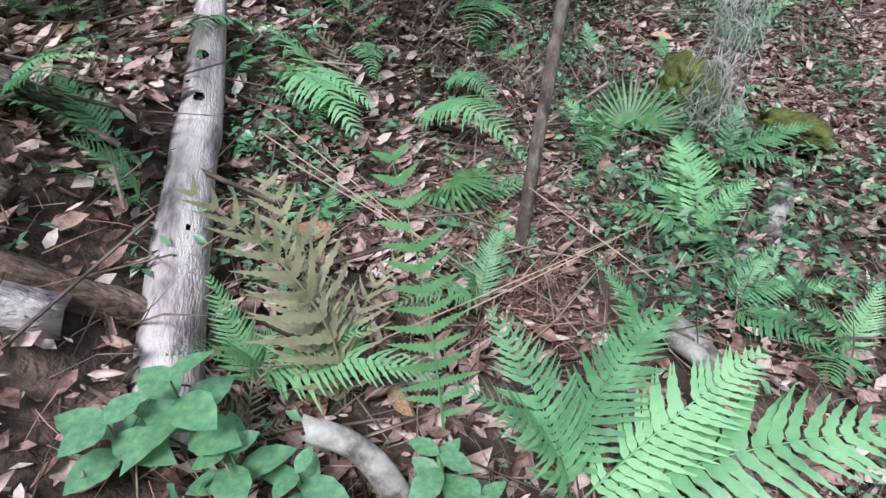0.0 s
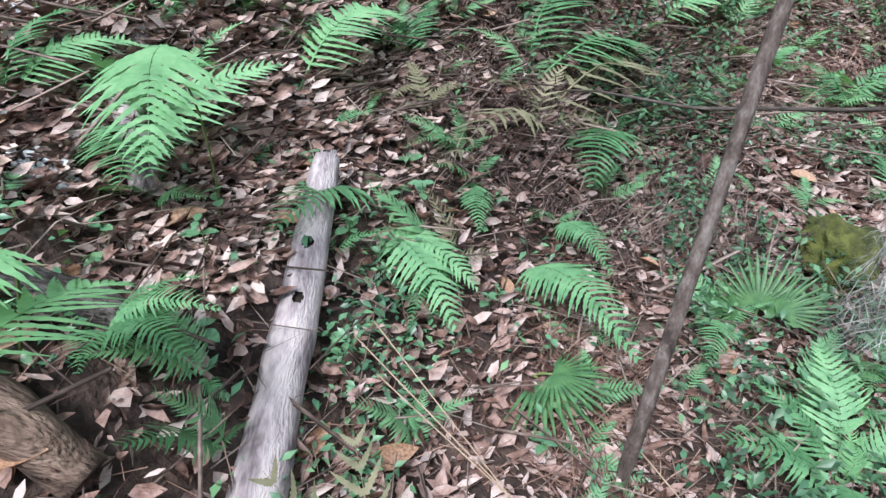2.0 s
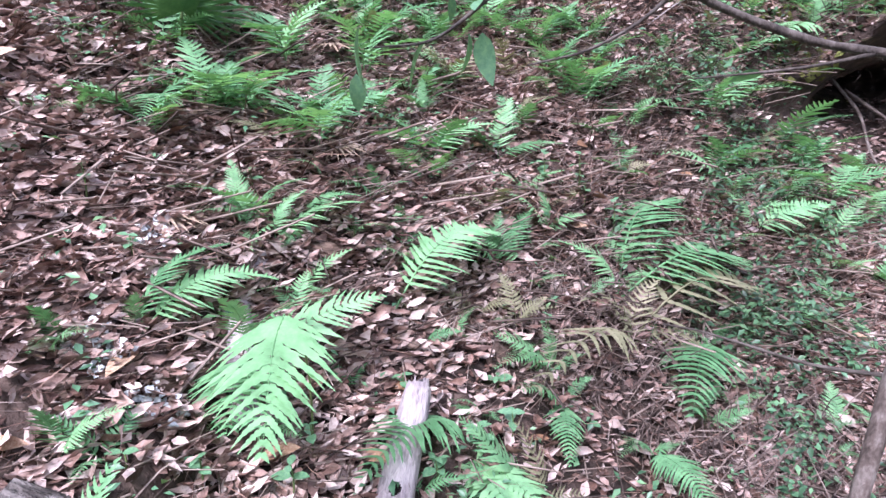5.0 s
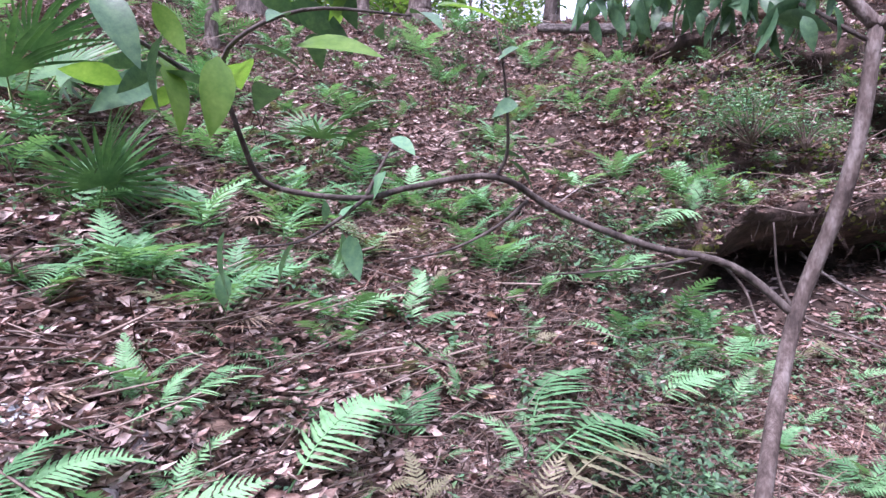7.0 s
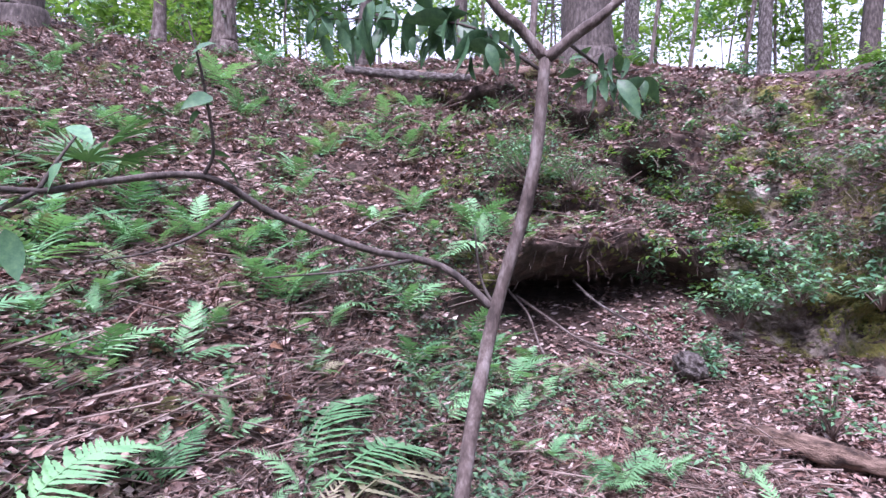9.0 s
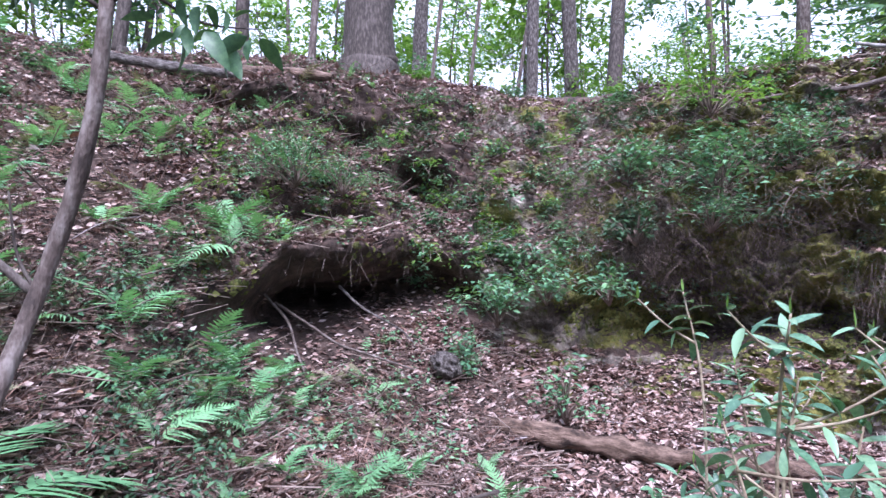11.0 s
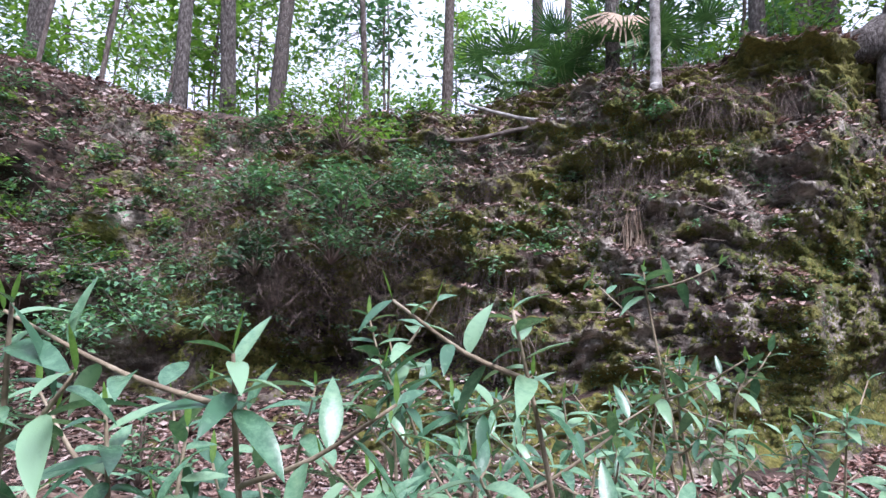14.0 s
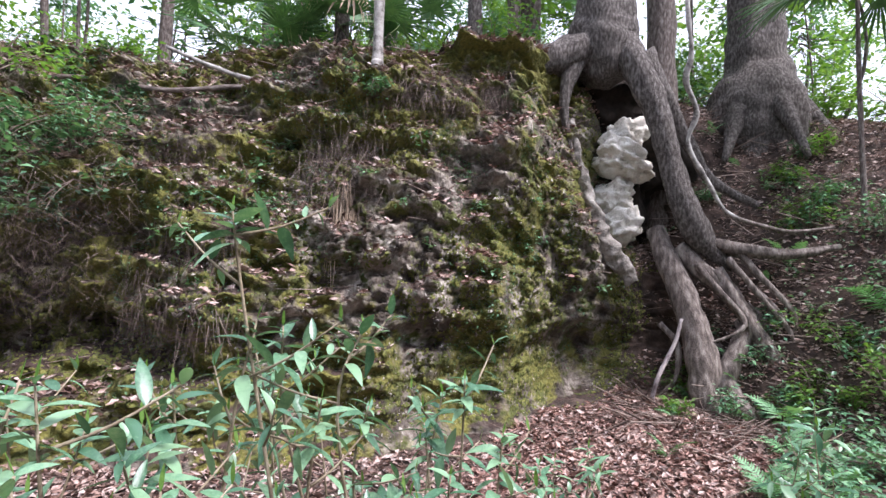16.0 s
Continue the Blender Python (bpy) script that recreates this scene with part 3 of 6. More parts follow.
fern(-1.04, 4.19, [(-141, 0.37, 35), (5, 0.37, 55), (67, 0.36, 11)])
fern(-1.30, 3.22, [(44, 0.11, 26), (178, 0.15, 65)])
fern(-2.50, 2.52, [(154, 0.22, 18), (37, 0.2, 26), (89, 0.14, 63)])
fern(-2.48, 3.03, [(65, 0.2, 25), (153, 0.42, -5)])
fern(-1.54, 4.18, [(-158, 0.24, 32), (45, 0.25, 33), (-15, 0.22, 79)])
fern(-0.84, 4.97, [(69, 0.43, -6), (-163, 0.38, 17)])
fern(-1.84, 4.85, [(-108, 0.36, 45), (25, 0.41, 38), (140, 0.39, -4)])
fern(-1.91, 3.51, [(161, 0.27, 20), (52, 0.23, -3)])
fern(-1.81, 1.68, [(149, 0.18, 68), (87, 0.17, 30), (142, 0.19, 28)])
fern(-1.57, 1.46, [(52, 0.19, 31), (145, 0.18, 73)])
fern(0.27, 3.32, [(82, 0.21, 35), (-146, 0.29, 49)])
fern(0.08, 5.49, [(-140, 0.46, 6), (83, 0.19, 15)])
fern(1.08, 6.41, [(28, 0.73, 16), (-112, 0.31, 40), (17, 0.3, 83), (-147, 0.63, -7)])

for k in range(104):
    bearing, r = rnd(-75, -1), rnd(3.9, 8.6)
    random_fern(*polar(bearing, r), rnd(0.3, 0.52), 5 if r < 6.0 else 4, FROND_SMALL[k % 2])
for k in range(46):
    random_fern(*polar(rnd(-55, 8), rnd(3.4, 7.6)), rnd(0.16, 0.34), 4, FROND_SMALL[k % 2])
for k in range(10):
    random_fern(*polar(rnd(-2, 40), rnd(2.6, 5.2)), rnd(0.22, 0.38), 4, FROND_SMALL[k % 2], "small green fern sprouting from the ravine floor")
for k in range(14):
    random_fern(*polar(rnd(107, 124), rnd(6.5, 10.5)), rnd(0.3, 0.55), 5, FROND_SMALL[k % 2], "green fern on the shaded side slope")
for k in range(8):
    random_fern(*polar(rnd(-60, 10), rnd(4, 8)), rnd(0.3, 0.45), 4, None, "", True)

# small ferns past counting on the slope
FRONDLET = frond_shape(13, 0.3, 0.03, 0.18, 55, 3)


def undergrowth(count, spot, lo, hi, mat, label):
    mats = []
    for k in range(count):
        x, y = spot()
        at, _ = drop(x, y)
        a0 = rnd(0, 6.283)
        for j in range(int(RNG.integers(1, 5))):
            a = a0 + 1.6 * j + rnd(-0.4, 0.4)
            mats.append(aim(at, (math.cos(a), math.sin(a), rnd(0.2, 0.9)), rnd(-0.4, 0.4), rnd(lo, hi)))
    scatter("fern_undergrowth", *FRONDLET, mats, mat, label, "fern")


undergrowth(150, lambda: polar(rnd(-70, 14), rnd(3.2, 8.4)), 0.16, 0.34, FERN, "small green ferns scattered over the leafy slope")
undergrowth(60, lambda: polar(rnd(-60, 10), rnd(3.0, 7.0)), 0.16, 0.32, FERN_DRY, "small withered ferns scattered over the leafy slope")
undergrowth(30, lambda: (rnd(-1.5, 1.4), rnd(1.4, 3.6)), 0.1, 0.22, FERN, "little green fern sprouts between the larger ferns")
undergrowth(26, lambda: polar(rnd(99, 118), rnd(7.0, 11.5)), 0.2, 0.4, FERN, "green ferns on the rooty bank")

# ---- logs and stumps ----
LOG = [(-0.6, 0.7, 0.34, 0.07), (-0.675, 1.08, 0.472, 0.074), (-0.74, 1.45, 0.577, 0.07), (-0.785, 1.735, 0.653, 0.067), (-0.82, 1.935, 0.72, 0.064), (-0.875, 2.24, 0.818, 0.058), (-0.893, 2.345, 0.852, 0.05)]


def log_thing(name, points, mat, label, sides=18, rough=0.16, seed=0.0, end=True, steps=8):
    root = empty(name, points[0][:3], label, "log")
    o = Vector(points[0][:3])
    if name == "dead_branch":
        bent = [points[0]]
        for a, b in zip(points, points[1:]):
            jit = (Vector(b[:3]) - Vector(a[:3])).length * 0.09
            bent += [tuple((p + q) / 2 + (rnd(-jit, jit) if k < 3 else 0) for k, (p, q) in enumerate(zip(a, b))), b]
        points = [(*p[:3], p[3] * 0.7) for p in bent]
    local = [(p[0] - o.x, p[1] - o.y, p[2] - o.z, p[3]) for p in points]
    verts, faces = tube_data(local, sides, steps, rough, 9, seed=seed)
    axis = Vector(local[-1][:3]) - Vector(local[0][:3])
    d, turn = axis.normalized(), axis.to_track_quat("Z", "Y")
    if end:
        for k in range(sides):
            verts[-1 - k] = verts[-1 - k] + d * local[-1][3] * rnd(-0.5, 0.9)
    trunk = link("trunk", [turn.inverted() @ v for v in verts], faces, mat, root)
    trunk.matrix_local = turn.to_matrix().to_4x4()
    return root


def laid(points):
    """Points (x, y, radius) of a log that lies on the ground."""
    return [(x, y, drop(x, y)[0].z + 0.75 * r, r) for x, y, r in points]


log = empty("fallen_log", LOG[0][:3], "bleached barkless log with two dark round holes among ferns", "log")
log_o = Vector(LOG[0][:3])
log_v, log_f = tube_data([(p[0] - log_o.x, p[1] - log_o.y, p[2] - log_o.z, p[3]) for p in LOG], 84, 44, 0.09, 7)
HOLES = [(Vector((-0.806, 1.913, 0.78)) - log_o, 0.019), (Vector((-0.772, 1.717, 0.712)) - log_o, 0.017), (Vector((-0.66, 1.2, 0.57)) - log_o, 0.008)]
log_turn = (Vector(LOG[-1][:3]) - log_o).to_track_quat("Z", "Y")
log_d = (Vector(LOG[-1][:3]) - log_o).normalized()
for k in range(84):
    log_v[-1 - k] = log_v[-1 - k] + log_d * (0.05 * noise.noise(Vector((k * 0.3, 0, 0))) + rnd(-0.012, 0.012))


def in_hole(q):
    """True where a hole, with its ragged rim, goes through the shell."""
    for at, r in HOLES:
        d = q - at
        if d.length < r * 2.5:
            along = d.dot(log_d)
            across = (d - log_d * along - Vector((0, 0, d.z))).length
            if d.z > -0.05 and (along / 1.25) ** 2 + across ** 2 < (r * (1 + 0.35 * noise.noise(q * 60))) ** 2:
                return True
    return False


log_f = [f for f in log_f if len(f) > 4 or not in_hole(sum((log_v[i] for i in f), Vector()) / len(f))]
shell = link("trunk", [log_turn.inverted() @ v for v in log_v], log_f, DEADWOOD, log)
shell.matrix_local = log_turn.to_matrix().to_4x4()
# near-black inner tube: painted shade behind the holes
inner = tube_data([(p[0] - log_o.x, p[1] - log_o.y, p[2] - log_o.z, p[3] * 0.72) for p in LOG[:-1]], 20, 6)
link("hollow_core", *inner, SHADE_AND_ROOT, log, "dark hollow inside of the log")
log_thing("fallen_log", [(3.22, 5.62, 0.53, 0.05), (3.6, 5.35, 0.47, 0.09), (4.5, 4.75, 0.32, 0.085), (5.4, 4.2, 0.25, 0.08), (6.3, 3.6, 0.22, 0.07)], ROTWOOD, "brown rotting log on the leaf-covered ravine floor", 22, 0.75, 0.0, True, 14)
log_thing("broken_branch", [(-0.02, 0.55, 0.16, 0.028), (-0.12, 0.67, 0.25, 0.029), (-0.2, 0.73, 0.31, 0.03), (-0.3, 0.76, 0.34, 0.032)], BARK_PALE, "short grey lichen-covered broken branch lying on litter", 14, 0.3, 2.0)
log_thing("broken_branch", [(0.67, 1.22, 0.14, 0.022), (0.71, 1.13, 0.16, 0.03), (0.74, 1.04, 0.14, 0.026)], BARK_PALE, "short pale broken branch stub on the litter", 12, 0.3, 4.0)
log_thing("fallen_log", laid([(-1.25, 0.7, 0.05), (-1.0, 0.78, 0.056), (-0.83, 0.86, 0.05)]), DEADWOOD, "grey weathered log end lying among fern stems", 16, 0.2, 5.0)
log_thing("fallen_log", laid([(-0.68, 1.0, 0.035), (-0.82, 0.94, 0.04), (-1.0, 0.9, 0.045)]), ROTWOOD, "brown decayed log lying across the slope", 14, 0.3, 6.0)
log_thing("fallen_log", laid([(-1.0, 1.42, 0.05), (-1.2, 1.38, 0.06), (-1.5, 1.28, 0.06)]), BARK, "dark grey log with bark lying under a fern", 14, 0.25, 7.0)
log_thing("fallen_log", laid([(-0.95, 1.04, 0.06), (-1.15, 1.06, 0.07), (-1.6, 1.0, 0.08)]), ROTWOOD, "crumbling dark brown log at the foot of ferns", 14, 0.4, 8.0)
log_thing("fallen_log", laid([(-1.56, 2.2, 0.05), (-1.44, 2.05, 0.055), (-1.33, 1.9, 0.05)]), DEADWOOD, "grey-green weathered log end beside dry leaves", 14, 0.3, 13.0)
log_thing("fallen_log", laid([(1.05, 1.6, 0.03), (1.12, 1.7, 0.04), (1.16, 1.76, 0.035)]), BARK_PALE, "short whitish piece of barked wood among ferns", 12, 0.3, 14.0)
log_thing("fallen_log", laid([(1.28, 1.85, 0.045), (1.38, 2.02, 0.05), (1.46, 2.15, 0.045)]), BARK_PALE, "pale mottled log half hidden in the litter", 12, 0.3, 15.0)
log_thing("fallen_log", laid([(0.73, 1.32, 0.035), (0.76, 1.2, 0.04), (0.79, 1.08, 0.035)]), BARK_PALE, "short mottled grey branch end on the ground", 12, 0.3, 16.0)
log_thing("rotten_stump", [(-1.6, 2.34, 1.02, 0.05), (-1.6, 2.4, 1.17, 0.045), (-1.63, 2.47, 1.27, 0.03)], DEADWOOD, "splintered pale stump of rotten wood", 12, 0.4, 9.0)
log_thing("rotten_stump", [(-1.4, 2.35, 0.92, 0.04), (-1.41, 2.4, 1.05, 0.03), (-1.43, 2.42, 1.13, 0.02)], BARK, "dark splintered piece of stump on the slope", 10, 0.4, 10.0)
log_thing("fallen_log", [(-2.1, 2.2, 1.33, 0.07), (-1.75, 2.5, 1.24, 0.075), (-1.4, 2.75, 1.2, 0.06)], ROTWOOD, "decayed dark log crossing the fern slope", 14, 0.4, 11.0)
log_thing("fallen_log", [(-1.75, 1.55, 1.14, 0.06), (-1.62, 1.75, 1.1, 0.07), (-1.5, 1.95, 1.04, 0.05)], ROTWOOD, "dark rotten log with white lichen beside it", 14, 0.4, 12.0)
log_thing("dead_branch", [(7.45, 6.4, 4.1, 0.03), (7.98, 5.85, 4.2, 0.04), (8.6, 4.7, 4.28, 0.045), (8.75, 4.3, 4.3, 0.035)], BARK_SAP, "bare grey fallen branch lying along the cliff edge", 10, 0.2, 13.0)
log_thing("dead_branch", [(8.3, 5.35, 4.72, 0.03), (8.55, 4.8, 4.5, 0.04), (8.75, 4.25, 4.36, 0.045), (8.82, 3.88, 4.33, 0.035)], BARK_PALE, "pale bare fallen branch below the palms", 10, 0.2, 14.0)
log_thing("dead_branch", [(8.1, 5.0, 3.1, 0.07), (8.45, 4.75, 3.4, 0.08), (8.7, 4.5, 3.6, 0.06)], SHADE_AND_ROOT, "dark root lying across the cliff", 12, 0.3, 15.0)
for pts in (((1.35, 6.9, 1.75), (1.62, 6.65, 1.4), (1.7, 6.1, 1.0)), ((1.5, 6.8, 1.6), (2.1, 6.5, 1.18), (2.75, 6.1, 0.95)), ((2.2, 7.0, 1.75), (2.6, 6.7, 1.4), (2.9, 6.5, 1.15)), ((0.7, 6.9, 1.95), (1.1, 6.8, 1.75), (1.4, 6.85, 1.8))):
    log_thing("dead_branch", [(*p, 0.024 - 0.005 * k) for k, p in enumerate(pts)], BARK_SAP if pts[0][0] != 2.2 else BARK, "bare crooked branch leaning out of the hollow", 8, 0.2, pts[0][0])
for k in range(26):
    x, y = polar(rnd(-60, 60), rnd(1.8, 6.5))
    a, b = drop(x, y)[0], rnd(0, 6.28)
    ln = rnd(0.35, 1.1)
    e = drop(x + ln * math.cos(b), y + ln * math.sin(b))[0]
    mid = (a + e) / 2 + Vector((0, 0, 0.03))
    if abs(e.z - a.z) < 0.6:
        log_thing("dead_branch", [(*a, 0.012), (*mid, 0.011), (*(e + Vector((0, 0, 0.02))), 0.005)], ROTWOOD if k % 2 else DEADWOOD, "thin dead branch lying on the leaf litter", 6, 0.2, k, False, 3)

# ---- the leaning sapling with its long side branch ----
ROUND_LEAF = master("leaf", leaf_shape(1, 0.46, 6, 0.25, 0.25), LEAF)
sap = empty("sapling", (0.26, 1.64, 0.1), "slender grey-brown sapling with a long bare side branch", "tree")
SAP = Vector((0.26, 1.64, 0.1))


def limb(name, points, r0, r1, mat, parent, origin, sides=8, rough=0.15):
    n = len(points) - 1
    link(name, *tube_data([(p[0] - origin.x, p[1] - origin.y, p[2] - origin.z, r0 + (r1 - r0) * k / n) for k, p in enumerate(points)], sides, 5, rough, 14), mat, parent)


limb("trunk", [(0.24, 1.6, 0.0), (0.3, 1.73, 0.5), (0.38, 1.92, 1.0), (0.46, 2.1, 1.5), (0.56, 2.26, 1.9), (0.66, 2.25, 2.27), (0.70, 2.25, 2.65)], 0.0235, 0.0175, BARK_SAP, sap, SAP, 12)
limb("limb", [(0.70, 2.25, 2.63), (0.62, 2.25, 2.72), (0.53, 2.24, 2.8), (0.3, 2.3, 3.2), (0.1, 2.4, 3.8)], 0.017, 0.01, BARK_SAP, sap, SAP)
limb("limb", [(0.70, 2.25, 2.63), (0.79, 2.21, 2.7), (0.88, 2.18, 2.77), (1.2, 2.2, 3.1), (1.5, 2.3, 3.7)], 0.017, 0.01, BARK_SAP, sap, SAP)
limb("branch", [(0.57, 2.26, 1.9), (0.41, 2.29, 2.03), (0.19, 2.28, 2.08), (-0.05, 2.21, 2.17), (-0.21, 2.12, 2.26), (-0.41, 2.02, 2.23), (-0.51, 1.95, 2.20), (-0.64, 1.85, 2.21), (-0.70, 1.79, 2.24), (-0.71, 1.74, 2.31), (-0.71, 1.68, 2.40)], 0.0115, 0.005, BARK_DARK, sap, SAP)
TWIGS = [
    [(-0.51, 1.95, 2.20), (-0.55, 1.88, 2.15), (-0.61, 1.80, 2.10), (-0.68, 1.68, 2.09)],
    [(-0.51, 1.95, 2.20), (-0.48, 1.98, 2.28), (-0.45, 2.01, 2.35)],
    [(-0.21, 2.12, 2.26), (-0.18, 2.10, 2.33), (-0.18, 2.01, 2.49), (-0.2, 1.98, 2.6)],
    [(-0.13, 2.17, 2.2), (-0.21, 2.16, 2.13), (-0.32, 2.10, 2.07), (-0.45, 2.03, 2.04)],
    [(0.33, 2.29, 2.05), (0.16, 2.24, 2.02), (-0.07, 2.18, 2.0)],
    [(-0.71, 1.68, 2.40), (-0.62, 1.55, 2.46), (-0.45, 1.5, 2.5), (-0.3, 1.62, 2.52)],
    [(-0.71, 1.68, 2.40), (-0.7, 1.45, 2.44), (-0.62, 1.28, 2.42)],
    [(0.68, 2.25, 2.6), (0.5, 2.3, 2.73), (0.3, 2.4, 2.79), (0.0, 2.5, 2.82)],
    [(0.75, 2.22, 2.67), (0.9, 2.3, 2.62), (1.05, 2.4, 2.66)],
    [(0.57, 2.26, 1.9), (0.52, 2.27, 2.0), (0.5, 2.27, 2.15)],
]
for tw in TWIGS:
    limb("twig", tw, 0.006, 0.002, BARK_DARK, sap, SAP, 5)


def leaves_on(points, count, size, me, parent, origin, hang=0.5, spread=0.9):
    """Leaves along a twig, drooping."""
    path = smooth_path(points, 8)
    for k in range(count):
        p = Vector(path[int(rnd(0.25, 0.999) * (len(path) - 1))]) - origin
        way = Vector((rnd(-spread, spread), rnd(-spread, spread), -hang * rnd(-0.2, 1.5) + 0.1))
        p += Vector((rnd(-0.06, 0.06), rnd(-0.06, 0.06), rnd(-0.06, 0.06))) * (size / 0.12)
        on("leaf", me, aim(p, way, rnd(-1.0, 1.0), size * rnd(0.45, 1.15)), parent)


HANG_LEAF = master("leaf", leaf_shape(1, 0.42, 6, 0.3, 0.35), LEAF_DARK)
YOUNG_LEAF = master("leaf", leaf_shape(1, 0.44, 6, 0.2, 0.3), LEAF_BRIGHT)
leaves_on(TWIGS[5], 5, 0.13, YOUNG_LEAF, sap, SAP, 0.4)
leaves_on(TWIGS[5], 10, 0.12, HANG_LEAF, sap, SAP, 0.3)
leaves_on(TWIGS[6], 4, 0.14, YOUNG_LEAF, sap, SAP, 0.4)
leaves_on(TWIGS[6], 5, 0.12, HANG_LEAF, sap, SAP, 0.5)
leaves_on(TWIGS[0], 5, 0.1, ROUND_LEAF, sap, SAP, 1.6, 0.3)
leaves_on(TWIGS[1], 2, 0.09, ROUND_LEAF, sap, SAP, 0.6)
leaves_on(TWIGS[2], 7, 0.09, HANG_LEAF, sap, SAP, 0.4)
leaves_on(TWIGS[4], 3, 0.07, ROUND_LEAF, sap, SAP, 0.8)
leaves_on(TWIGS[7], 80, 0.12, HANG_LEAF, sap, SAP, 1.3, 0.7)
leaves_on(TWIGS[8], 26, 0.11, HANG_LEAF, sap, SAP, 1.2, 0.7)
leaves_on([(0.53, 2.24, 2.8), (0.3, 2.3, 3.2), (0.1, 2.4, 3.8)], 34, 0.12, HANG_LEAF, sap, SAP, 0.8)
leaves_on([(0.88, 2.18, 2.77), (1.2, 2.2, 3.1), (1.5, 2.3, 3.7)], 34, 0.12, HANG_LEAF, sap, SAP, 0.8)


on("leaf", HANG_LEAF, aim(Vector((-0.62, 1.26, 2.46)) - SAP, (0.45, -0.1, -0.5), 0.6, 0.11), sap)
on("leaf", ROUND_LEAF, aim(Vector((-0.68, 1.62, 2.13)) - SAP, (-0.05, -0.25, -0.9), 0.9, 0.13), sap)
on("leaf", ROUND_LEAF, aim(Vector((-0.62, 1.8, 2.1)) - SAP, (-0.25, -0.25, -0.5), 0.5, 0.11), sap)


# ---- lance-leaved shrubs beside the path ----
LANCE = [master("leaf", leaf_shape(1, w, 6, 0.3, d), LEAF_GLOSS) for w, d in ((0.31, 0.3), (0.34, 0.45), (0.28, 0.15))]
STEM_PALE = material("stem_pale", [(0.2, (0.12, 0.09, 0.06)), (0.5, (0.26, 0.21, 0.14)), (0.85, (0.42, 0.37, 0.27))], 20, 0.7, 0.3, 90)
LANCE_YOUNG = master("leaf", leaf_shape(1, 0.2, 5, 0.4, -0.05), LEAF_BRIGHT)


def shrub(x, y, tips, size, label="green shrub with long narrow leaves in upright sprays", leaves=11):
    """Stems from (x, y) up to each tip (x, y, z), with leaves in whorls towards the top."""
    at, _ = drop(x, y)
    root = empty("shrub", at, label, "shrub", "shrubs on the ravine floor")
    for tx, ty, tz in tips:
        end = Vector((tx, ty, tz)) - at
        side = Vector((rnd(-0.1, 0.1), rnd(-0.1, 0.1), 0))
        away = Vector((rnd(-0.2, 0.45), rnd(-0.3, 0.2), 0))
        foot = drop(at.x + away.x, at.y + away.y)[0] - at + Vector((0, 0, -0.03))
        flat = Vector((end.x - foot.x, end.y - foot.y, 0))
        arch = flat.normalized() * rnd(0.03, 0.09)
        pts = [foot, foot.lerp(end, 0.45) + side - flat * 0.12, end - arch - Vector((0, 0, rnd(0.2, 0.3))), end]
        link("stem", *tube_data([(*p, r) for p, r in zip(pts, (0.006, 0.005, 0.004, 0.0022))], 6, 5, 0.1, 20), STEM_PALE, root)
        path = smooth_path([tuple(p) for p in pts], 10)
        twigs = [(path, leaves, 0.2)]
        a = rnd(0, 6.28)
        for k in range(3):
            f = 0.85 - 0.15 * k + rnd(-0.04, 0.04)
            p = Vector(path[int(f * (len(path) - 1))])
            a += 2.4
            reach = rnd(0.12, 0.24)
            q = p + Vector((math.cos(a) * reach, math.sin(a) * reach, rnd(0.04, 0.16)))
            link("twig", *tube_data([(*p, 0.004), (*((p + q) / 2 + Vector((0, 0, -0.012))), 0.003), (*q, 0.002)], 5, 3), STEM_PALE, root)
            twigs.append((smooth_path([tuple(p), tuple((p + q) / 2 - Vector((0, 0, 0.012))), tuple(q)], 8), 6, 0.8))
        for line, number, reach in twigs:
            a = rnd(0, 6.28)
            for k in range(number):
                f = (1 - reach * k / number) * (len(line) - 1.001)
                p = Vector(line[int(f)]).lerp(Vector(line[int(f) + 1]), f - int(f))
                a += 2.4
                ahead = (Vector(line[int(f) + 1]) - Vector(line[int(f)])).normalized()
                across = ahead.orthogonal().normalized()
                way = across * math.cos(a) + ahead.cross(across) * math.sin(a) + ahead * (0.65 - 0.75 * k / number) + Vector((0, 0, rnd(-0.3, 0.2)))
                on("leaf", LANCE[k % 3], aim(p, way, rnd(-0.5, 0.5), size * rnd(0.5, 1.02) * (0.65 if k < 2 else 1)), root)
            on("leaf", LANCE_YOUNG, aim(line[-1], (rnd(-0.35, 0.35), rnd(-0.35, 0.35), 1), 0, size * rnd(0.3, 0.5)), root, "young yellow-green leaf")
    return root


shrub(2.2, 1.75, [(2.15, 1.91, 1.9), (2.27, 1.85, 1.7), (2.35, 1.75, 1.62), (2.1, 1.7, 1.5)], 0.091)
shrub(1.95, 1.5, [(1.98, 1.46, 1.88), (2.05, 1.5, 1.74), (1.9, 1.55, 1.66), (2.12, 1.42, 1.66), (2.2, 1.5, 1.55)], 0.098)
shrub(2.35, 1.45, [(2.18, 1.28, 1.955), (2.3, 1.35, 1.82), (2.42, 1.38, 1.78), (2.36, 1.17, 1.9), (2.3, 1.2, 1.74), (2.5, 1.45, 1.7), (2.55, 1.3, 1.66)], 0.107)
shrub(2.9, 1.5, [(2.91, 1.53, 1.92), (2.85, 1.42, 1.82), (3.0, 1.55, 1.8), (2.78, 1.55, 1.78), (3.05, 1.4, 1.74), (2.95, 1.3, 1.66), (2.8, 1.3, 1.62), (3.12, 1.6, 1.7)], 0.116, leaves=14)
shrub(2.65, 1.05, [(2.64, 0.98, 1.95), (2.72, 1.1, 1.72), (2.6, 1.15, 1.68)], 0.098)
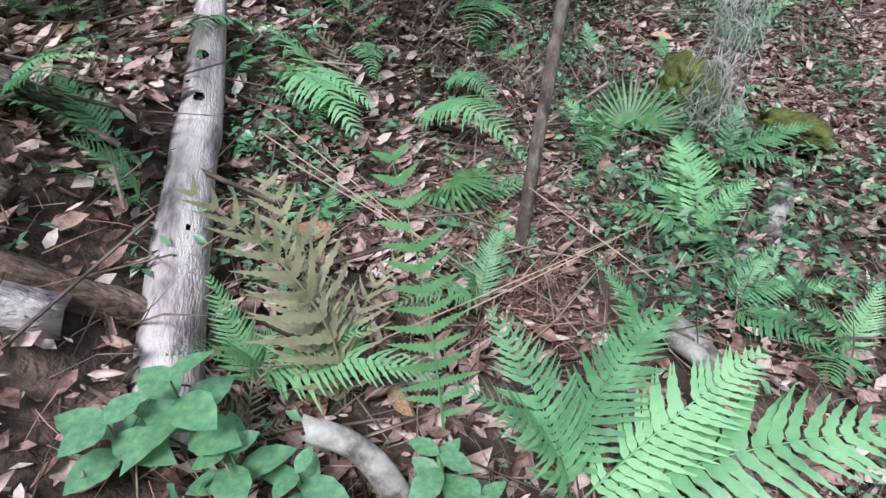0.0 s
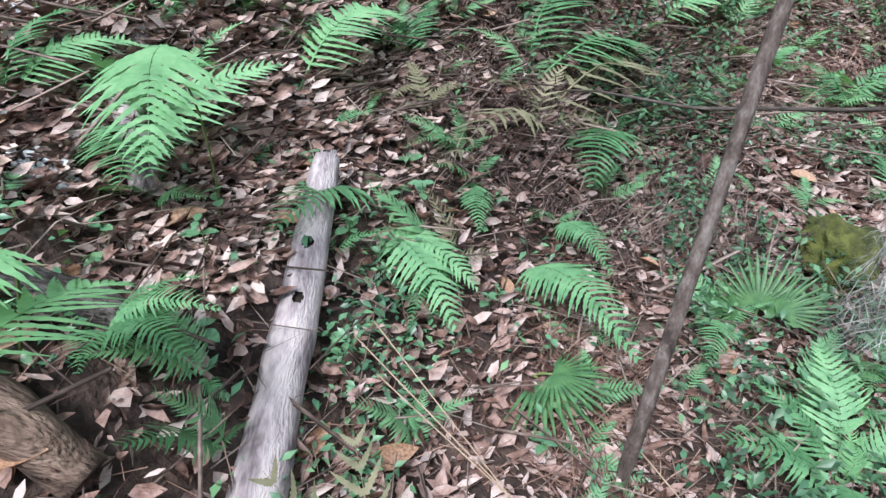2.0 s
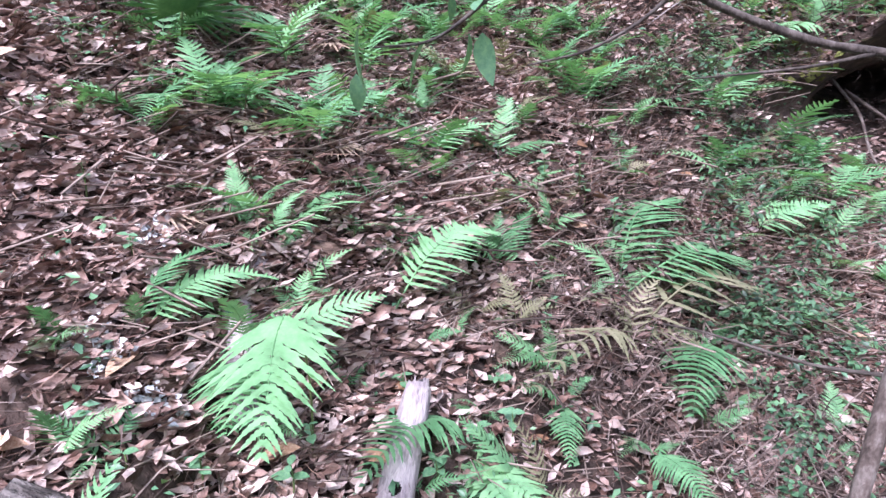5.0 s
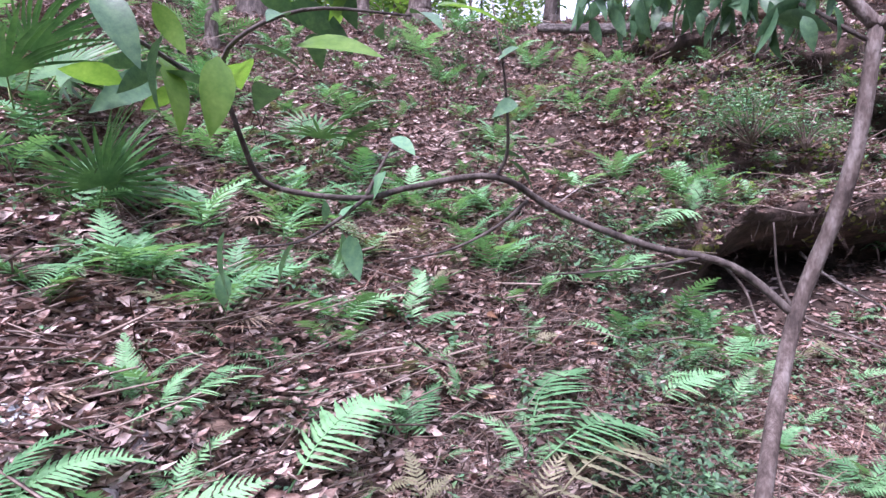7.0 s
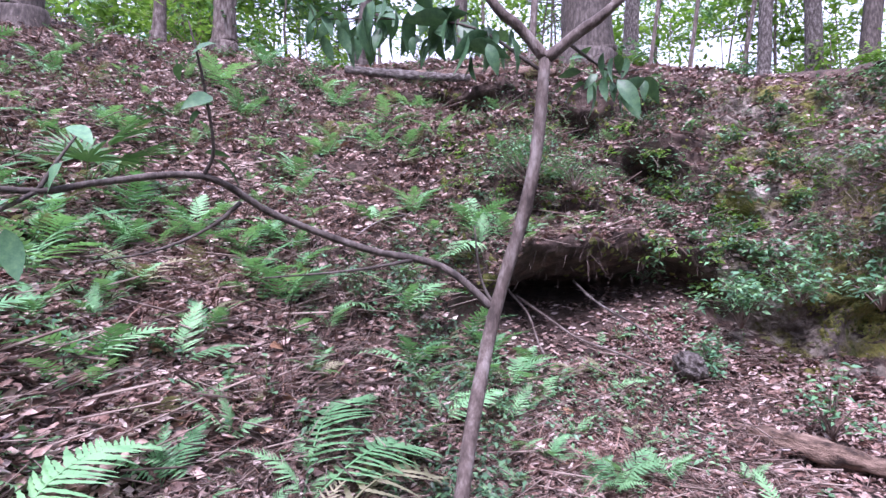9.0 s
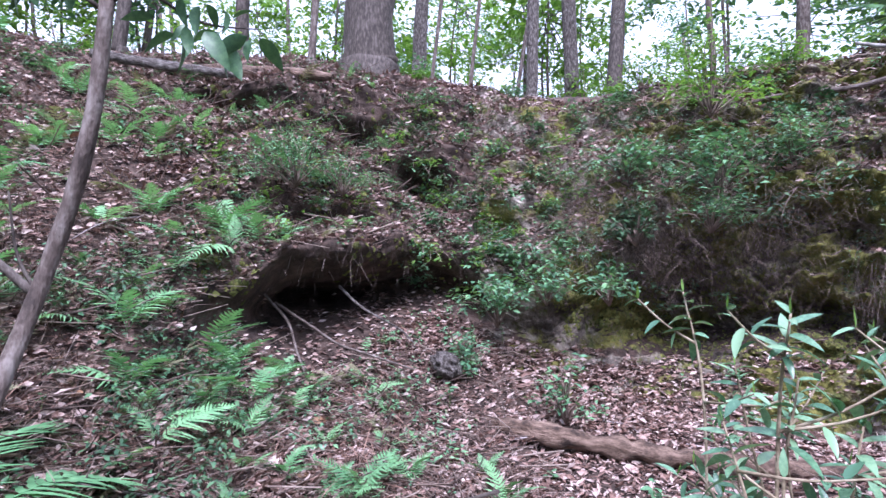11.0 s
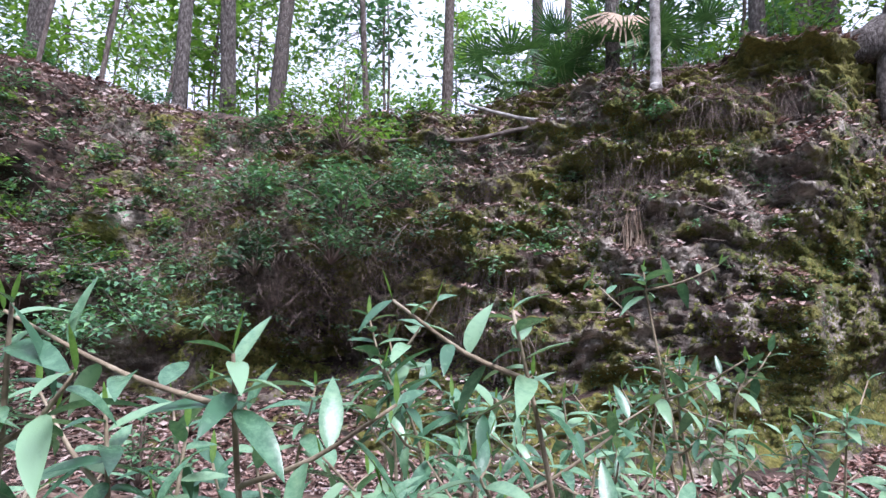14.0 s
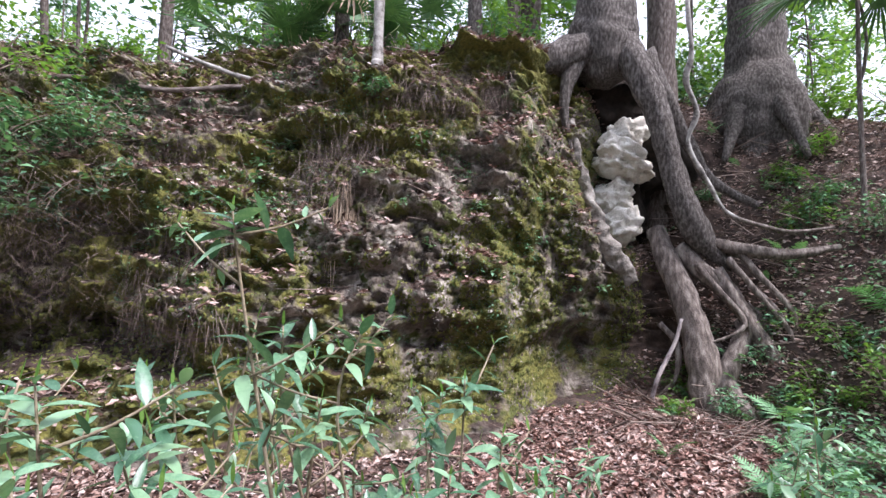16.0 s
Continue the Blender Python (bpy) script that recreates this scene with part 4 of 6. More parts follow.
shrub(3.2, 1.25, [(3.3, 1.25, 1.72), (3.15, 1.1, 1.64), (3.4, 1.4, 1.7), (3.35, 1.05, 1.56), (3.5, 1.2, 1.6)], 0.104)
shrub(3.85, 1.2, [(3.76, 1.15, 1.8), (3.88, 1.15, 1.78), (3.97, 0.97, 1.78), (3.8, 1.0, 1.62), (4.0, 1.3, 1.7), (3.65, 1.28, 1.66), (3.72, 1.2, 2.05)], 0.104)
shrub(4.2, 0.9, [(4.21, 0.75, 1.62), (4.35, 0.85, 1.55), (4.1, 1.0, 1.55), (4.3, 0.65, 1.45), (4.5, 0.95, 1.42), (4.05, 0.75, 1.4), (4.2, 1.05, 1.3)], 0.110, leaves=14)
shrub(4.6, 1.6, [(4.5, 1.5, 1.6), (4.7, 1.7, 1.5), (4.4, 1.7, 1.45), (4.8, 1.5, 1.4)], 0.104)
shrub(3.7, 1.75, [(3.7, 1.8, 1.6), (3.85, 1.7, 1.5), (3.6, 1.9, 1.45), (3.8, 1.95, 1.35)], 0.104)
shrub(5.2, 0.5, [(5.2, 0.4, 1.2), (5.35, 0.55, 1.1), (5.05, 0.6, 1.15)], 0.104)
shrub(6.3, -0.85, [(6.3, -0.85, 1.25), (6.35, -0.8, 1.05), (6.2, -0.9, 0.9)], 0.17, "young plant with paired broad green leaves on the path", 7)

# ---- broad-leaved seedlings ----
BROAD = [master("leaf", leaf_shape(1, w, 8, 0.2, d, 0.9, 0.04), LEAF) for w, d in ((0.62, 0.15), (0.56, 0.3))]


def seedling(x, y, height, pairs, size, label="broad-leaved green seedling in the leaf litter"):
    at, _ = drop(x, y)
    root = empty("seedling", at, label, "seedling")
    link("stem", *tube_data([(0, 0, -0.02, 0.004), (0.01, 0.01, height * 0.5, 0.003), (0, 0.02, height, 0.002)], 5, 3), STEM, root)
    a = rnd(0, 3.14)
    for k in range(pairs):
        z = height * (0.35 + 0.65 * (k + 1) / pairs)
        for h in (0, math.pi):
            on("leaf", BROAD[k % 2], aim((0, 0.015, z), (math.cos(a + h), math.sin(a + h), rnd(0.05, 0.45)), rnd(-0.3, 0.3), size * rnd(0.75, 1.15) * (0.7 if k == pairs - 1 else 1)), root)
        a += 1.57 + rnd(-0.2, 0.2)
    return root


BROADLEAF = "young shrub with broad toothed green leaves beside the log"
for x, y, h, n, size in ((-0.5, 0.66, 0.3, 4, 0.13), (-0.42, 0.62, 0.2, 3, 0.11), (-0.62, 0.62, 0.18, 3, 0.13), (-0.3, 0.62, 0.16, 3, 0.11), (-0.02, 0.66, 0.22, 3, 0.1), (0.06, 0.6, 0.18, 3, 0.1)):
    seedling(x, y, h, n, size, BROADLEAF)
for k in range(70):
    x, y = polar(rnd(-80, 12), rnd(1.6, 5.0))
    if x < -0.1 or y > 1.2:
        seedling(x, y, rnd(0.05, 0.16), 2, rnd(0.04, 0.08))
for k in range(50):
    seedling(*polar(rnd(-60, 60), rnd(3.5, 7.5)), rnd(0.08, 0.3), 3, rnd(0.06, 0.11))


# ---- palmettos ----
def fan_shape(blades, spread, length, droop, seed, width=0.035):
    """A fan leaf round +Y: pleats joined near the stalk, free narrow blades beyond."""
    rng = random.Random(seed)
    verts, faces, step = [(0, 0, 0)], [], spread / blades

    def put(a, q, lift, sag):
        d = Vector((math.sin(a), math.cos(a), 0))
        verts.append(d * q + Vector((0, 0, 0.05 * math.cos(a * 1.5) * q + lift - sag * q * q)))
        return len(verts) - 1

    seams = [put(spread * (k / blades - 0.5), length * 0.24, 0.012 * length, droop) for k in range(blades + 1)]
    for k in range(blades):
        a = spread * ((k + 0.5) / blades - 0.5)
        ln = length * (0.72 + 0.28 * math.cos(a * 0.9)) * rng.uniform(0.88, 1.05)
        sag = droop * rng.uniform(0.6, 1.5)
        mid = put(a, length * 0.24, 0, droop)
        faces += [(0, seams[k], mid), (0, mid, seams[k + 1])]
        last = (seams[k], mid, seams[k + 1])
        for q, w in ((0.5, 0.34), (0.8, 0.2), (1.0, 0.03)):
            row = (put(a - step * w * 0.6 / q, ln * q, 0.012 * length, sag), put(a, ln * q, 0, sag), put(a + step * w * 0.6 / q, ln * q, 0.012 * length, sag))
            faces += [(last[0], row[0], row[1], last[1]), (last[1], row[1], row[2], last[2])]
            last = row
    return verts, faces


FANS = [master("fan", fan_shape(n, sp, 1.0, d, k), PALM) for k, (n, sp, d) in enumerate(((20, 3.6, 0.15), (16, 2.4, 0.3), (24, 4.4, 0.1)))]
FANS_DRY = [master("fan", fan_shape(n, sp, 1.0, d, k + 5), PALM_DRY) for k, (n, sp, d) in enumerate(((15, 2.6, 0.2), (18, 3.4, 0.5)))]


def palmetto(x, y, leaves, radius, dry=False, label="", z=None):
    """Fan leaves on stalks; each: bearing, rise in degrees, stalk length."""
    at = drop(x, y)[0] if z is None else Vector((x, y, z))
    root = empty("palmetto", at, label or ("withered tan palmetto fan lying on the litter" if dry else "green saw palmetto with stiff fan leaves"), "palm")
    for k, (az, rise, stalk) in enumerate(leaves):
        c = math.cos(radians(rise))
        way = Vector((math.sin(radians(az)) * c, math.cos(radians(az)) * c, math.sin(radians(rise))))
        end = way * stalk
        if stalk > 0.05:
            link("stalk", *tube_data([(0, 0, -0.02, 0.008), (*(end * 0.5), 0.006), (*end, 0.005)], 5, 2), PALM_DRY if dry else STEM, root)
        on("fan", (FANS_DRY if dry else FANS)[k % (2 if dry else 3)], aim(end, way - Vector((0, 0, 0.35)), rnd(-0.4, 0.4), radius * rnd(0.85, 1.15)), root)
    return root


palmetto(-0.06, 2.0, [(112, 26, 0.1), (140, 22, 0.06)], 0.27)
palmetto(0.85, 2.5, [(20, 70, 0.14), (80, 60, 0.16), (-50, 60, 0.12)], 0.22)
palmetto(-2.7, 3.4, [(30, 75, 0.25), (-60, 65, 0.2), (120, 60, 0.25), (80, 80, 0.35), (-10, 50, 0.2)], 0.42)
palmetto(-2.25, 5.4, [(60, 45, 0.35), (150, 40, 0.3), (-40, 55, 0.35), (-100, 40, 0.3), (100, 60, 0.4)], 0.5)
palmetto(-3.46, 3.6, [(60, 50, 0.45), (140, 45, 0.4), (20, 60, 0.45), (-60, 50, 0.4), (100, 70, 0.5)], 0.6)
palmetto(-2.31, 4.31, [(120, 20, 0.1)], 0.26, True)
palmetto(-2.0, 2.35, [(110, 10, 0.05)], 0.22, True)
palmetto(-0.02, 2.4, [(140, 15, 0.04)], 0.16, True)
palmetto(-1.7, 3.3, [(150, 15, 0.05)], 0.2, True)
palmetto(7.62, 5.75, [(200, 30, 0.03), (240, -30, 0.03)], 0.38, True, "withered tan palmetto fan caught on the cliff", 3.55)


# ---- trees above the ravine ----
def tree_trunk(x, y, r, height, mat, label, lean=(0, 0), roots=0, sides=16):
    at, _ = drop(x, y)
    root = empty("tree", at, label, "tree", "trees above the ravine")
    top = Vector((lean[0], lean[1], height))
    link("trunk", *tube_data([(0, 0, -0.3 - 2.2 * r, r * 1.75), *([(0, 0, -0.1, r * 1.9), (0, 0, 0.3, r * 1.75), (0.02, 0, 0.8, r * 1.25), (0.02, 0, 1.5, r)] if roots > 6 else [(0, 0, 0.1, r * 1.25), (0.02, 0, 0.6, r)]), (*(top * 0.5 + Vector((0.06, 0, 0))), r * 0.85), (*top, r * 0.6)], sides, 9, 0.18, 3.0, 7, 0.05 if roots else 0.02, seed=x), mat, root)
    for k in range(roots):
        a = 6.28 * k / roots + rnd(-0.3, 0.3)
        d = Vector((math.cos(a), math.sin(a), 0))
        link("root", *tube_data([(*(d * r * 0.7 + Vector((0, 0, 0.75))), r * 0.4), (*(d * r * 1.45 + Vector((0, 0, 0.15))), r * 0.42), (*(d * r * 2.2 + Vector((0, 0, -0.3))), r * 0.26), (*(d * r * 3.0 + Vector((0, 0, -0.9))), r * 0.1)], 8, 5, 0.25, 5), mat, root)
    return root


GREY_TREE = "tall forest tree with rough grey-brown bark above the ravine"
tree_trunk(3.25, 9.9, 0.42, 12, BARK_DARK, "massive dark grey tree trunk with a flared base on the rim", sides=24)
for x, y, r, lx in ((2.3, 9.7, 0.06, 0.2), (3.55, 9.75, 0.05, -0.1), (6.75, 10.6, 0.12, 0.1), (7.65, 10.55, 0.15, -0.2), (8.7, 10.5, 0.16, 0.3), (7.1, 11.8, 0.05, 0.5), (9.6, 8.8, 0.06, -0.4), (5.7, 11.2, 0.04, 0.4), (4.6, 10.4, 0.035, 0.5), (13, 1.75, 0.13, 0.1), (13.1, 1.35, 0.1, 0.2), (13, 9.5, 0.14, 0.1), (1.3, 11.5, 0.12, 0), (-0.5, 10.8, 0.1, 0.3), (-2.5, 9.6, 0.17, 0), (-4.4, 8.0, 0.22, 0.2), (-4.0, 6.4, 0.07, 0.1), (-3.3, 9.2, 0.09, 0), (12.0, 6.3, 0.12, 0), (12.4, 4.0, 0.15, 0.2), (11.2, 5.2, 0.07, 0), (5.0, 12.5, 0.16, 0.2), (11.5, 2.2, 0.12, 0), (13.5, 1.6, 0.2, 0), (14.5, -0.2, 0.18, 0), (12.6, -0.8, 0.26, 0)):
    tree_trunk(x, y, r, rnd(9, 12), (BARK_DARK, BARK_SAP, BARK)[int(x * 7) % 3] if r > 0.08 else BARK_SAP, GREY_TREE, (lx * 3, lx))
tree_trunk(9.06, 2.93, 0.065, 8, BARK_PALE, "thin whitish tree trunk standing on the cliff edge")
tree_trunk(13.2, -2.4, 0.45, 10, BARK, "thick dark tree with a swollen buttressed base", roots=8, sides=24)
for k in range(14):
    x, y = polar(rnd(-80, 125), rnd(16, 34))
    tree_trunk(x, y, rnd(0.05, 0.15), rnd(9, 14), BARK_SAP, GREY_TREE, (rnd(-1.4, 1.4), rnd(-1.4, 1.4)), sides=8)

# the tree that clings over the hollow with the pale rock
cling = empty("tree", (11.0, 0.15, 5.0), "old grey tree gripping the cliff with thick bare roots", "tree")
CL = Vector((11.0, 0.15, 5.0))


def cling_part(name, pts, mat=BARK, sides=14, rough=0.2):
    link(name, *tube_data([(p[0] - CL.x, p[1] - CL.y, p[2] - CL.z, p[3]) for p in pts], sides, 7, rough, 5, 5, 0.06, seed=pts[0][0]), mat, cling)


cling_part("trunk", [(11.3, 0.2, 5.15, 0.25), (11.2, 0.2, 5.2, 0.46), (11.1, 0.2, 5.36, 0.54), (11.05, 0.18, 5.75, 0.46), (11.0, 0.15, 6.3, 0.4), (10.95, 0.1, 9, 0.36), (10.9, 0, 14, 0.28)], sides=28)
cling_part("root", [(10.88, -0.05, 5.45, 0.2), (10.72, -0.3, 4.85, 0.2), (10.69, -0.53, 4.23, 0.17), (10.72, -0.71, 3.46, 0.165), (10.76, -0.96, 2.78, 0.19), (10.85, -1.2, 2.45, 0.12), (10.9, -1.5, 2.2, 0.06)])
cling_part("root", [(10.85, 0.45, 5.35, 0.2), (10.7, 0.62, 5.0, 0.13), (10.62, 0.72, 4.5, 0.07), (10.66, 0.66, 3.94, 0.05), (10.75, 0.5, 3.2, 0.03)])
cling_part("root", [(11.1, 0.1, 5.5, 0.2), (10.8, 0.55, 5.3, 0.26), (10.6, 0.95, 5.12, 0.22), (10.4, 1.4, 5.0, 0.14), (10.3, 1.9, 4.95, 0.05)])
cling_part("root", [(11.2, -0.3, 5.3, 0.26), (11.35, -0.7, 4.7, 0.13), (11.4, -0.95, 4.2, 0.1), (11.35, -1.3, 3.5, 0.08), (11.3, -1.9, 3.1, 0.05)])
cling_part("hanging_root", [(10.0, -0.8, 6.4, 0.028), (9.97, -0.79, 5.44, 0.03), (10.1, -0.85, 4.9, 0.032), (10.2, -0.8, 4.55, 0.038), (10.35, -0.95, 4.2, 0.03), (10.42, -0.86, 3.8, 0.028), (10.46, -1.1, 3.3, 0.025), (10.5, -1.35, 2.9, 0.022), (10.6, -1.9, 2.7, 0.012)], BARK_PALE, 9, 0.6)
cling_part("root", [(10.95, -0.5, 2.75, 0.12), (10.8, -0.65, 2.3, 0.15), (10.67, -0.86, 1.72, 0.17), (10.52, -1.0, 1.1, 0.2), (10.4, -1.05, 0.6, 0.2), (10.25, -1.1, 0.3, 0.1)], ROOTBARK)
cling_part("root", [(10.86, -0.79, 2.5, 0.1), (10.8, -1.1, 2.15, 0.12), (10.77, -1.4, 1.88, 0.12), (10.67, -1.73, 1.32, 0.1), (10.4, -1.9, 0.8, 0.08), (10.2, -2.0, 0.45, 0.05)], ROOTBARK)
cling_part("root", [(10.67, -1.6, 1.5, 0.1), (10.55, -1.4, 1.1, 0.12), (10.42, -1.2, 0.65, 0.13), (10.25, -1.05, 0.3, 0.1)], ROOTBARK)
cling_part("root", [(10.4, -1.25, 0.75, 0.12), (10.15, -1.45, 0.45, 0.1), (9.9, -1.75, 0.32, 0.06)], ROOTBARK)
cling_part("root", [(10.9, -0.9, 2.5, 0.06), (10.9, -1.5, 2.45, 0.08), (10.9, -2.0, 2.4, 0.05)], ROOTBARK)
for k in range(9):
    y0 = rnd(-1.9, -0.5)
    x0 = 10.75 + rnd(-0.1, 0.1)
    z0 = rnd(1.2, 2.6)
    ln = rnd(0.5, 1.2)
    cling_part("rootlet", [(x0, y0, z0, 0.05), (x0 - 0.1, y0 - 0.25 * ln, z0 - 0.35 * ln, 0.045), (x0 - 0.2, y0 - rnd(0.1, 0.6) * ln, z0 - 0.8 * ln, 0.03), (x0 - 0.25, y0 - rnd(-0.2, 0.8) * ln, z0 - 1.1 * ln, 0.012)], ROOTBARK, 7, 0.4)
cling_part("root", [(10.9, -1.0, 2.6, 0.07), (10.75, -1.6, 2.45, 0.09), (10.7, -2.1, 2.4, 0.07), (10.8, -2.7, 2.5, 0.04)], ROOTBARK)
cling_part("root", [(10.5, -1.3, 2.9, 0.02), (10.55, -1.7, 2.76, 0.028), (10.6, -2.1, 2.68, 0.026), (10.7, -2.6, 2.74, 0.015)], ROOTBARK, 8, 0.4)
cling_part("root", [(10.75, -1.25, 2.2, 0.07), (10.6, -1.55, 1.6, 0.09), (10.5, -1.8, 1.15, 0.09), (10.3, -2.05, 0.6, 0.06), (10.1, -2.2, 0.3, 0.03)], ROOTBARK)
log_thing("dead_branch", [(10.34, -0.38, 0.45, 0.04), (10.36, -0.56, 1.0, 0.04), (10.4, -0.76, 1.55, 0.03)], DEADWOOD, "pale pole leaning against the root mass", 8, 0.1, 3.0, False)


def rib():
    """The pale weathered edge of the cliff beside the hollow."""
    pts = [(10.68, 0.64, 4.35, 0.02), (10.66, 0.54, 3.85, 0.05), (10.65, 0.42, 3.3, 0.08), (10.64, 0.27, 2.75, 0.11), (10.66, 0.05, 2.35, 0.15), (10.7, -0.2, 2.0, 0.08)]
    verts, faces = tube_data([(p[0] - 10.6, p[1] - 0.3, p[2] - 3.3, p[3]) for p in pts], 48, 26, 0.75, 5)
    verts = [v + Vector((noise.noise(v * 9), noise.noise(v * 9 + Vector((5, 0, 0))), 0)) * 0.05 for v in verts]
    ob = link("rock_rib", verts, faces, CLAY)
    ob.location = (10.6, 0.3, 3.3)
    return tagged(ob, "pale grey limestone rib edging the rooty hollow", "rock")


rib()


def boulder(x, y, z, size, seed, mat=LIMESTONE, label="pale cream limestone block under the overhanging roots", flat=0.7):
    bm = bmesh.new()
    bmesh.ops.create_icosphere(bm, subdivisions=5 if mat is LIMESTONE else 4, radius=1)
    for v in bm.verts:
        p = v.co.copy()
        q = p * (0.78 + 0.22 / max(abs(p.x), abs(p.y), abs(p.z)))
        q += p * (0.4 * noise.noise(p * 1.1 + Vector((seed, 0, 0))) - 0.2 * abs(noise.noise(p * 1.9 + Vector((seed, seed, 0)))) - 0.22 * max(0, noise.noise(p * 3.7 + Vector((seed, 3, seed))) - 0.12) + 0.24 * noise.noise(p * 2.6 + Vector((0, seed, 0))) + 0.08 * noise.noise(p * 6.5 + Vector((0, 0, seed))) + 0.035 * noise.noise(p * 15))
        if mat is LIMESTONE:
            near_d = noise.voronoi(p * Vector((1.3, 1.3, 2.2)).length * 0.45 + Vector((seed, 0, 0)))[0]
            q -= p * (0.07 * max(0.0, 1 - (near_d[1] - near_d[0]) / 0.16) + 0.04 * abs(noise.noise(Vector((p.x * 3, p.y * 3, p.z * 7 + seed)))) + 0.05 * abs(noise.noise(p * 9 + Vector((seed, 0, 0)))))
        v.co = Vector((q.x * size, q.y * size, q.z * size * flat))
    bmesh.ops.rotate(bm, verts=bm.verts, cent=(0, 0, 0), matrix=Euler((0.6 * math.sin(seed), 0.6 * math.cos(seed * 2), seed)).to_matrix())
    me = bpy.data.meshes.new("boulder")
    bm.to_mesh(me)
    bm.free()
    me.materials.append(mat)
    me.polygons.foreach_set("use_smooth", [True] * len(me.polygons))
    ob = new("boulder", me)
    ob.location = (x, y, z)
    return tagged(ob, label, "rock")


for x, y, z, size, sd, fl in ((11.2, -0.12, 4.12, 0.31, 21, 0.85), (11.16, -0.04, 3.72, 0.44, 29, 0.55), (11.22, 0.02, 3.26, 0.27, 23, 1.0), (11.25, -0.05, 2.8, 0.34, 24, 0.8)):
    boulder(x, y, z, size, sd, flat=fl)
# near-black boulders added to darken the cavity behind the roots like shade
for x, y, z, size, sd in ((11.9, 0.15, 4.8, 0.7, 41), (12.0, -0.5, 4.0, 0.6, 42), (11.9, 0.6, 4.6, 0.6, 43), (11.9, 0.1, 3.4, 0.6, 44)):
    boulder(x, y, z, size, sd, SHADE_AND_ROOT, "near-black boulder added as painted shade behind the overhanging roots", 0.9)
boulder(0.62, 6.6, 1.95, 0.3, 11, MOSS, "mossy boulder at the mouth of the hollow", 0.8)
boulder(0.98, 6.75, 1.95, 0.24, 12, MOSS, "small mossy rock at the mouth of the hollow", 0.8)
boulder(3.1, 6.05, 0.98, 0.17, 13, BARK, "dark wet stone on the leaf litter", 0.7)
boulder(1.35, 3.0, 0.2, 0.2, 14, MOSS, "low mossy rock among seedlings", 0.6)
boulder(1.7, 2.6, 0.15, 0.18, 15, MOSS, "low mossy rock among seedlings", 0.5)

# ---- leaf litter, twigs and dead grass ----
FAR_LEAF = ([(0, 0, 0), (-0.19, 0.38, 0.08), (0.02, 0.5, -0.01), (0.2, 0.55, 0.1), (-0.04, 1, 0.1)], [(0, 2, 1), (0, 3, 2), (1, 2, 4), (2, 3, 4)])
DEAD_LEAF = ([(0, 0, 0), (-0.17, 0.25, 0.05), (0, 0.27, -0.02), (0.18, 0.27, 0.08), (-0.16, 0.65, 0.10), (0, 0.66, 0.0), (0.15, 0.62, 0.05), (0.03, 1, 0.12)], [(0, 2, 1), (0, 3, 2), (1, 2, 5, 4), (2, 3, 6, 5), (4, 5, 7), (5, 6, 7)])


def litter(name, count, spot, lo, hi, mat, label, flat=0.4, shape=None, lift=0.01, tilt=0.5, category="leaf litter"):
    """Dead leaves strewn where spot() says, lying along the ground."""
    verts, faces = shape or (DEAD_LEAF if spot is near else FAR_LEAF)
    mats = []
    for k in range(count):
        x, y = spot()
        at, n = drop(x, y)
        if n.z < flat * rnd(0.6, 1.3):
            continue
        a = rnd(0, 6.283)
        up = (n + Vector((rnd(-tilt, tilt), rnd(-tilt, tilt), 0))).normalized()
        size = rnd(lo, hi) if shape else lo + (hi - lo) * rnd(0, 1) ** 1.6
        wide = 1 if shape else rnd(0.55, 1.5)
        mats.append(aim(at + n * (lift + rnd(0, 0.03)), Vector((math.cos(a), math.sin(a), rnd(-0.25, 0.45))), rnd(-0.9, 0.9), (size * wide, size, size * rnd(0.4, 2.2)), up))
    return scatter(name, verts, faces, mats, mat, label, category)


def near():
    a, r = rnd(0, 6.283), 4.2 * math.sqrt(rnd(0.0, 1))
    return -0.2 + r * math.sin(a), 2.6 + r * math.cos(a) * 0.9


def ravine():
    return polar(rnd(-100, 118), 9.6 * math.sqrt(rnd(0.02, 1)))


def floor_only():
    return polar(rnd(-12, 112), rnd(2.0, 8.5))


litter("leaf_litter", 36000, near, 0.025, 0.105, LITTER, "thick layer of brown and tan fallen leaves")
litter("leaf_litter", 24000, lambda: (rnd(-4.4, -0.9), rnd(1.6, 5.6)), 0.03, 0.1, LITTER_TAN, "bright tan fallen leaves on the slope", 0.3, DEAD_LEAF)
litter("leaf_litter", 76000, ravine, 0.035, 0.11, LITTER, "thick layer of brown and tan fallen leaves", 0.76)
litter("leaf_litter", 56000, lambda: polar(rnd(-85, 2), 9.3 * math.sqrt(rnd(0.1, 1))), 0.035, 0.11, LITTER_TAN, "thick layer of tan fallen leaves on the slope", 0.35)
LITTER_RED = material("litter_red", [(0.0, (0.09, 0.04, 0.03)), (0.3, (0.22, 0.11, 0.085)), (0.6, (0.36, 0.21, 0.17)), (1.0, (0.5, 0.36, 0.31))], 30, 0.6, 0.3, 120, island=1.1)
litter("leaf_litter", 20000, lambda: polar(rnd(84, 108), rnd(4.0, 10.2)), 0.04, 0.1, LITTER_RED, "reddish brown fallen leaves trodden on the path", 0.7)
litter("leaf_litter", 16000, lambda: polar(rnd(97, 116), rnd(8.2, 12.8)), 0.035, 0.09, LITTER_TAN, "tan fallen leaves on the rooty bank", 0.2)
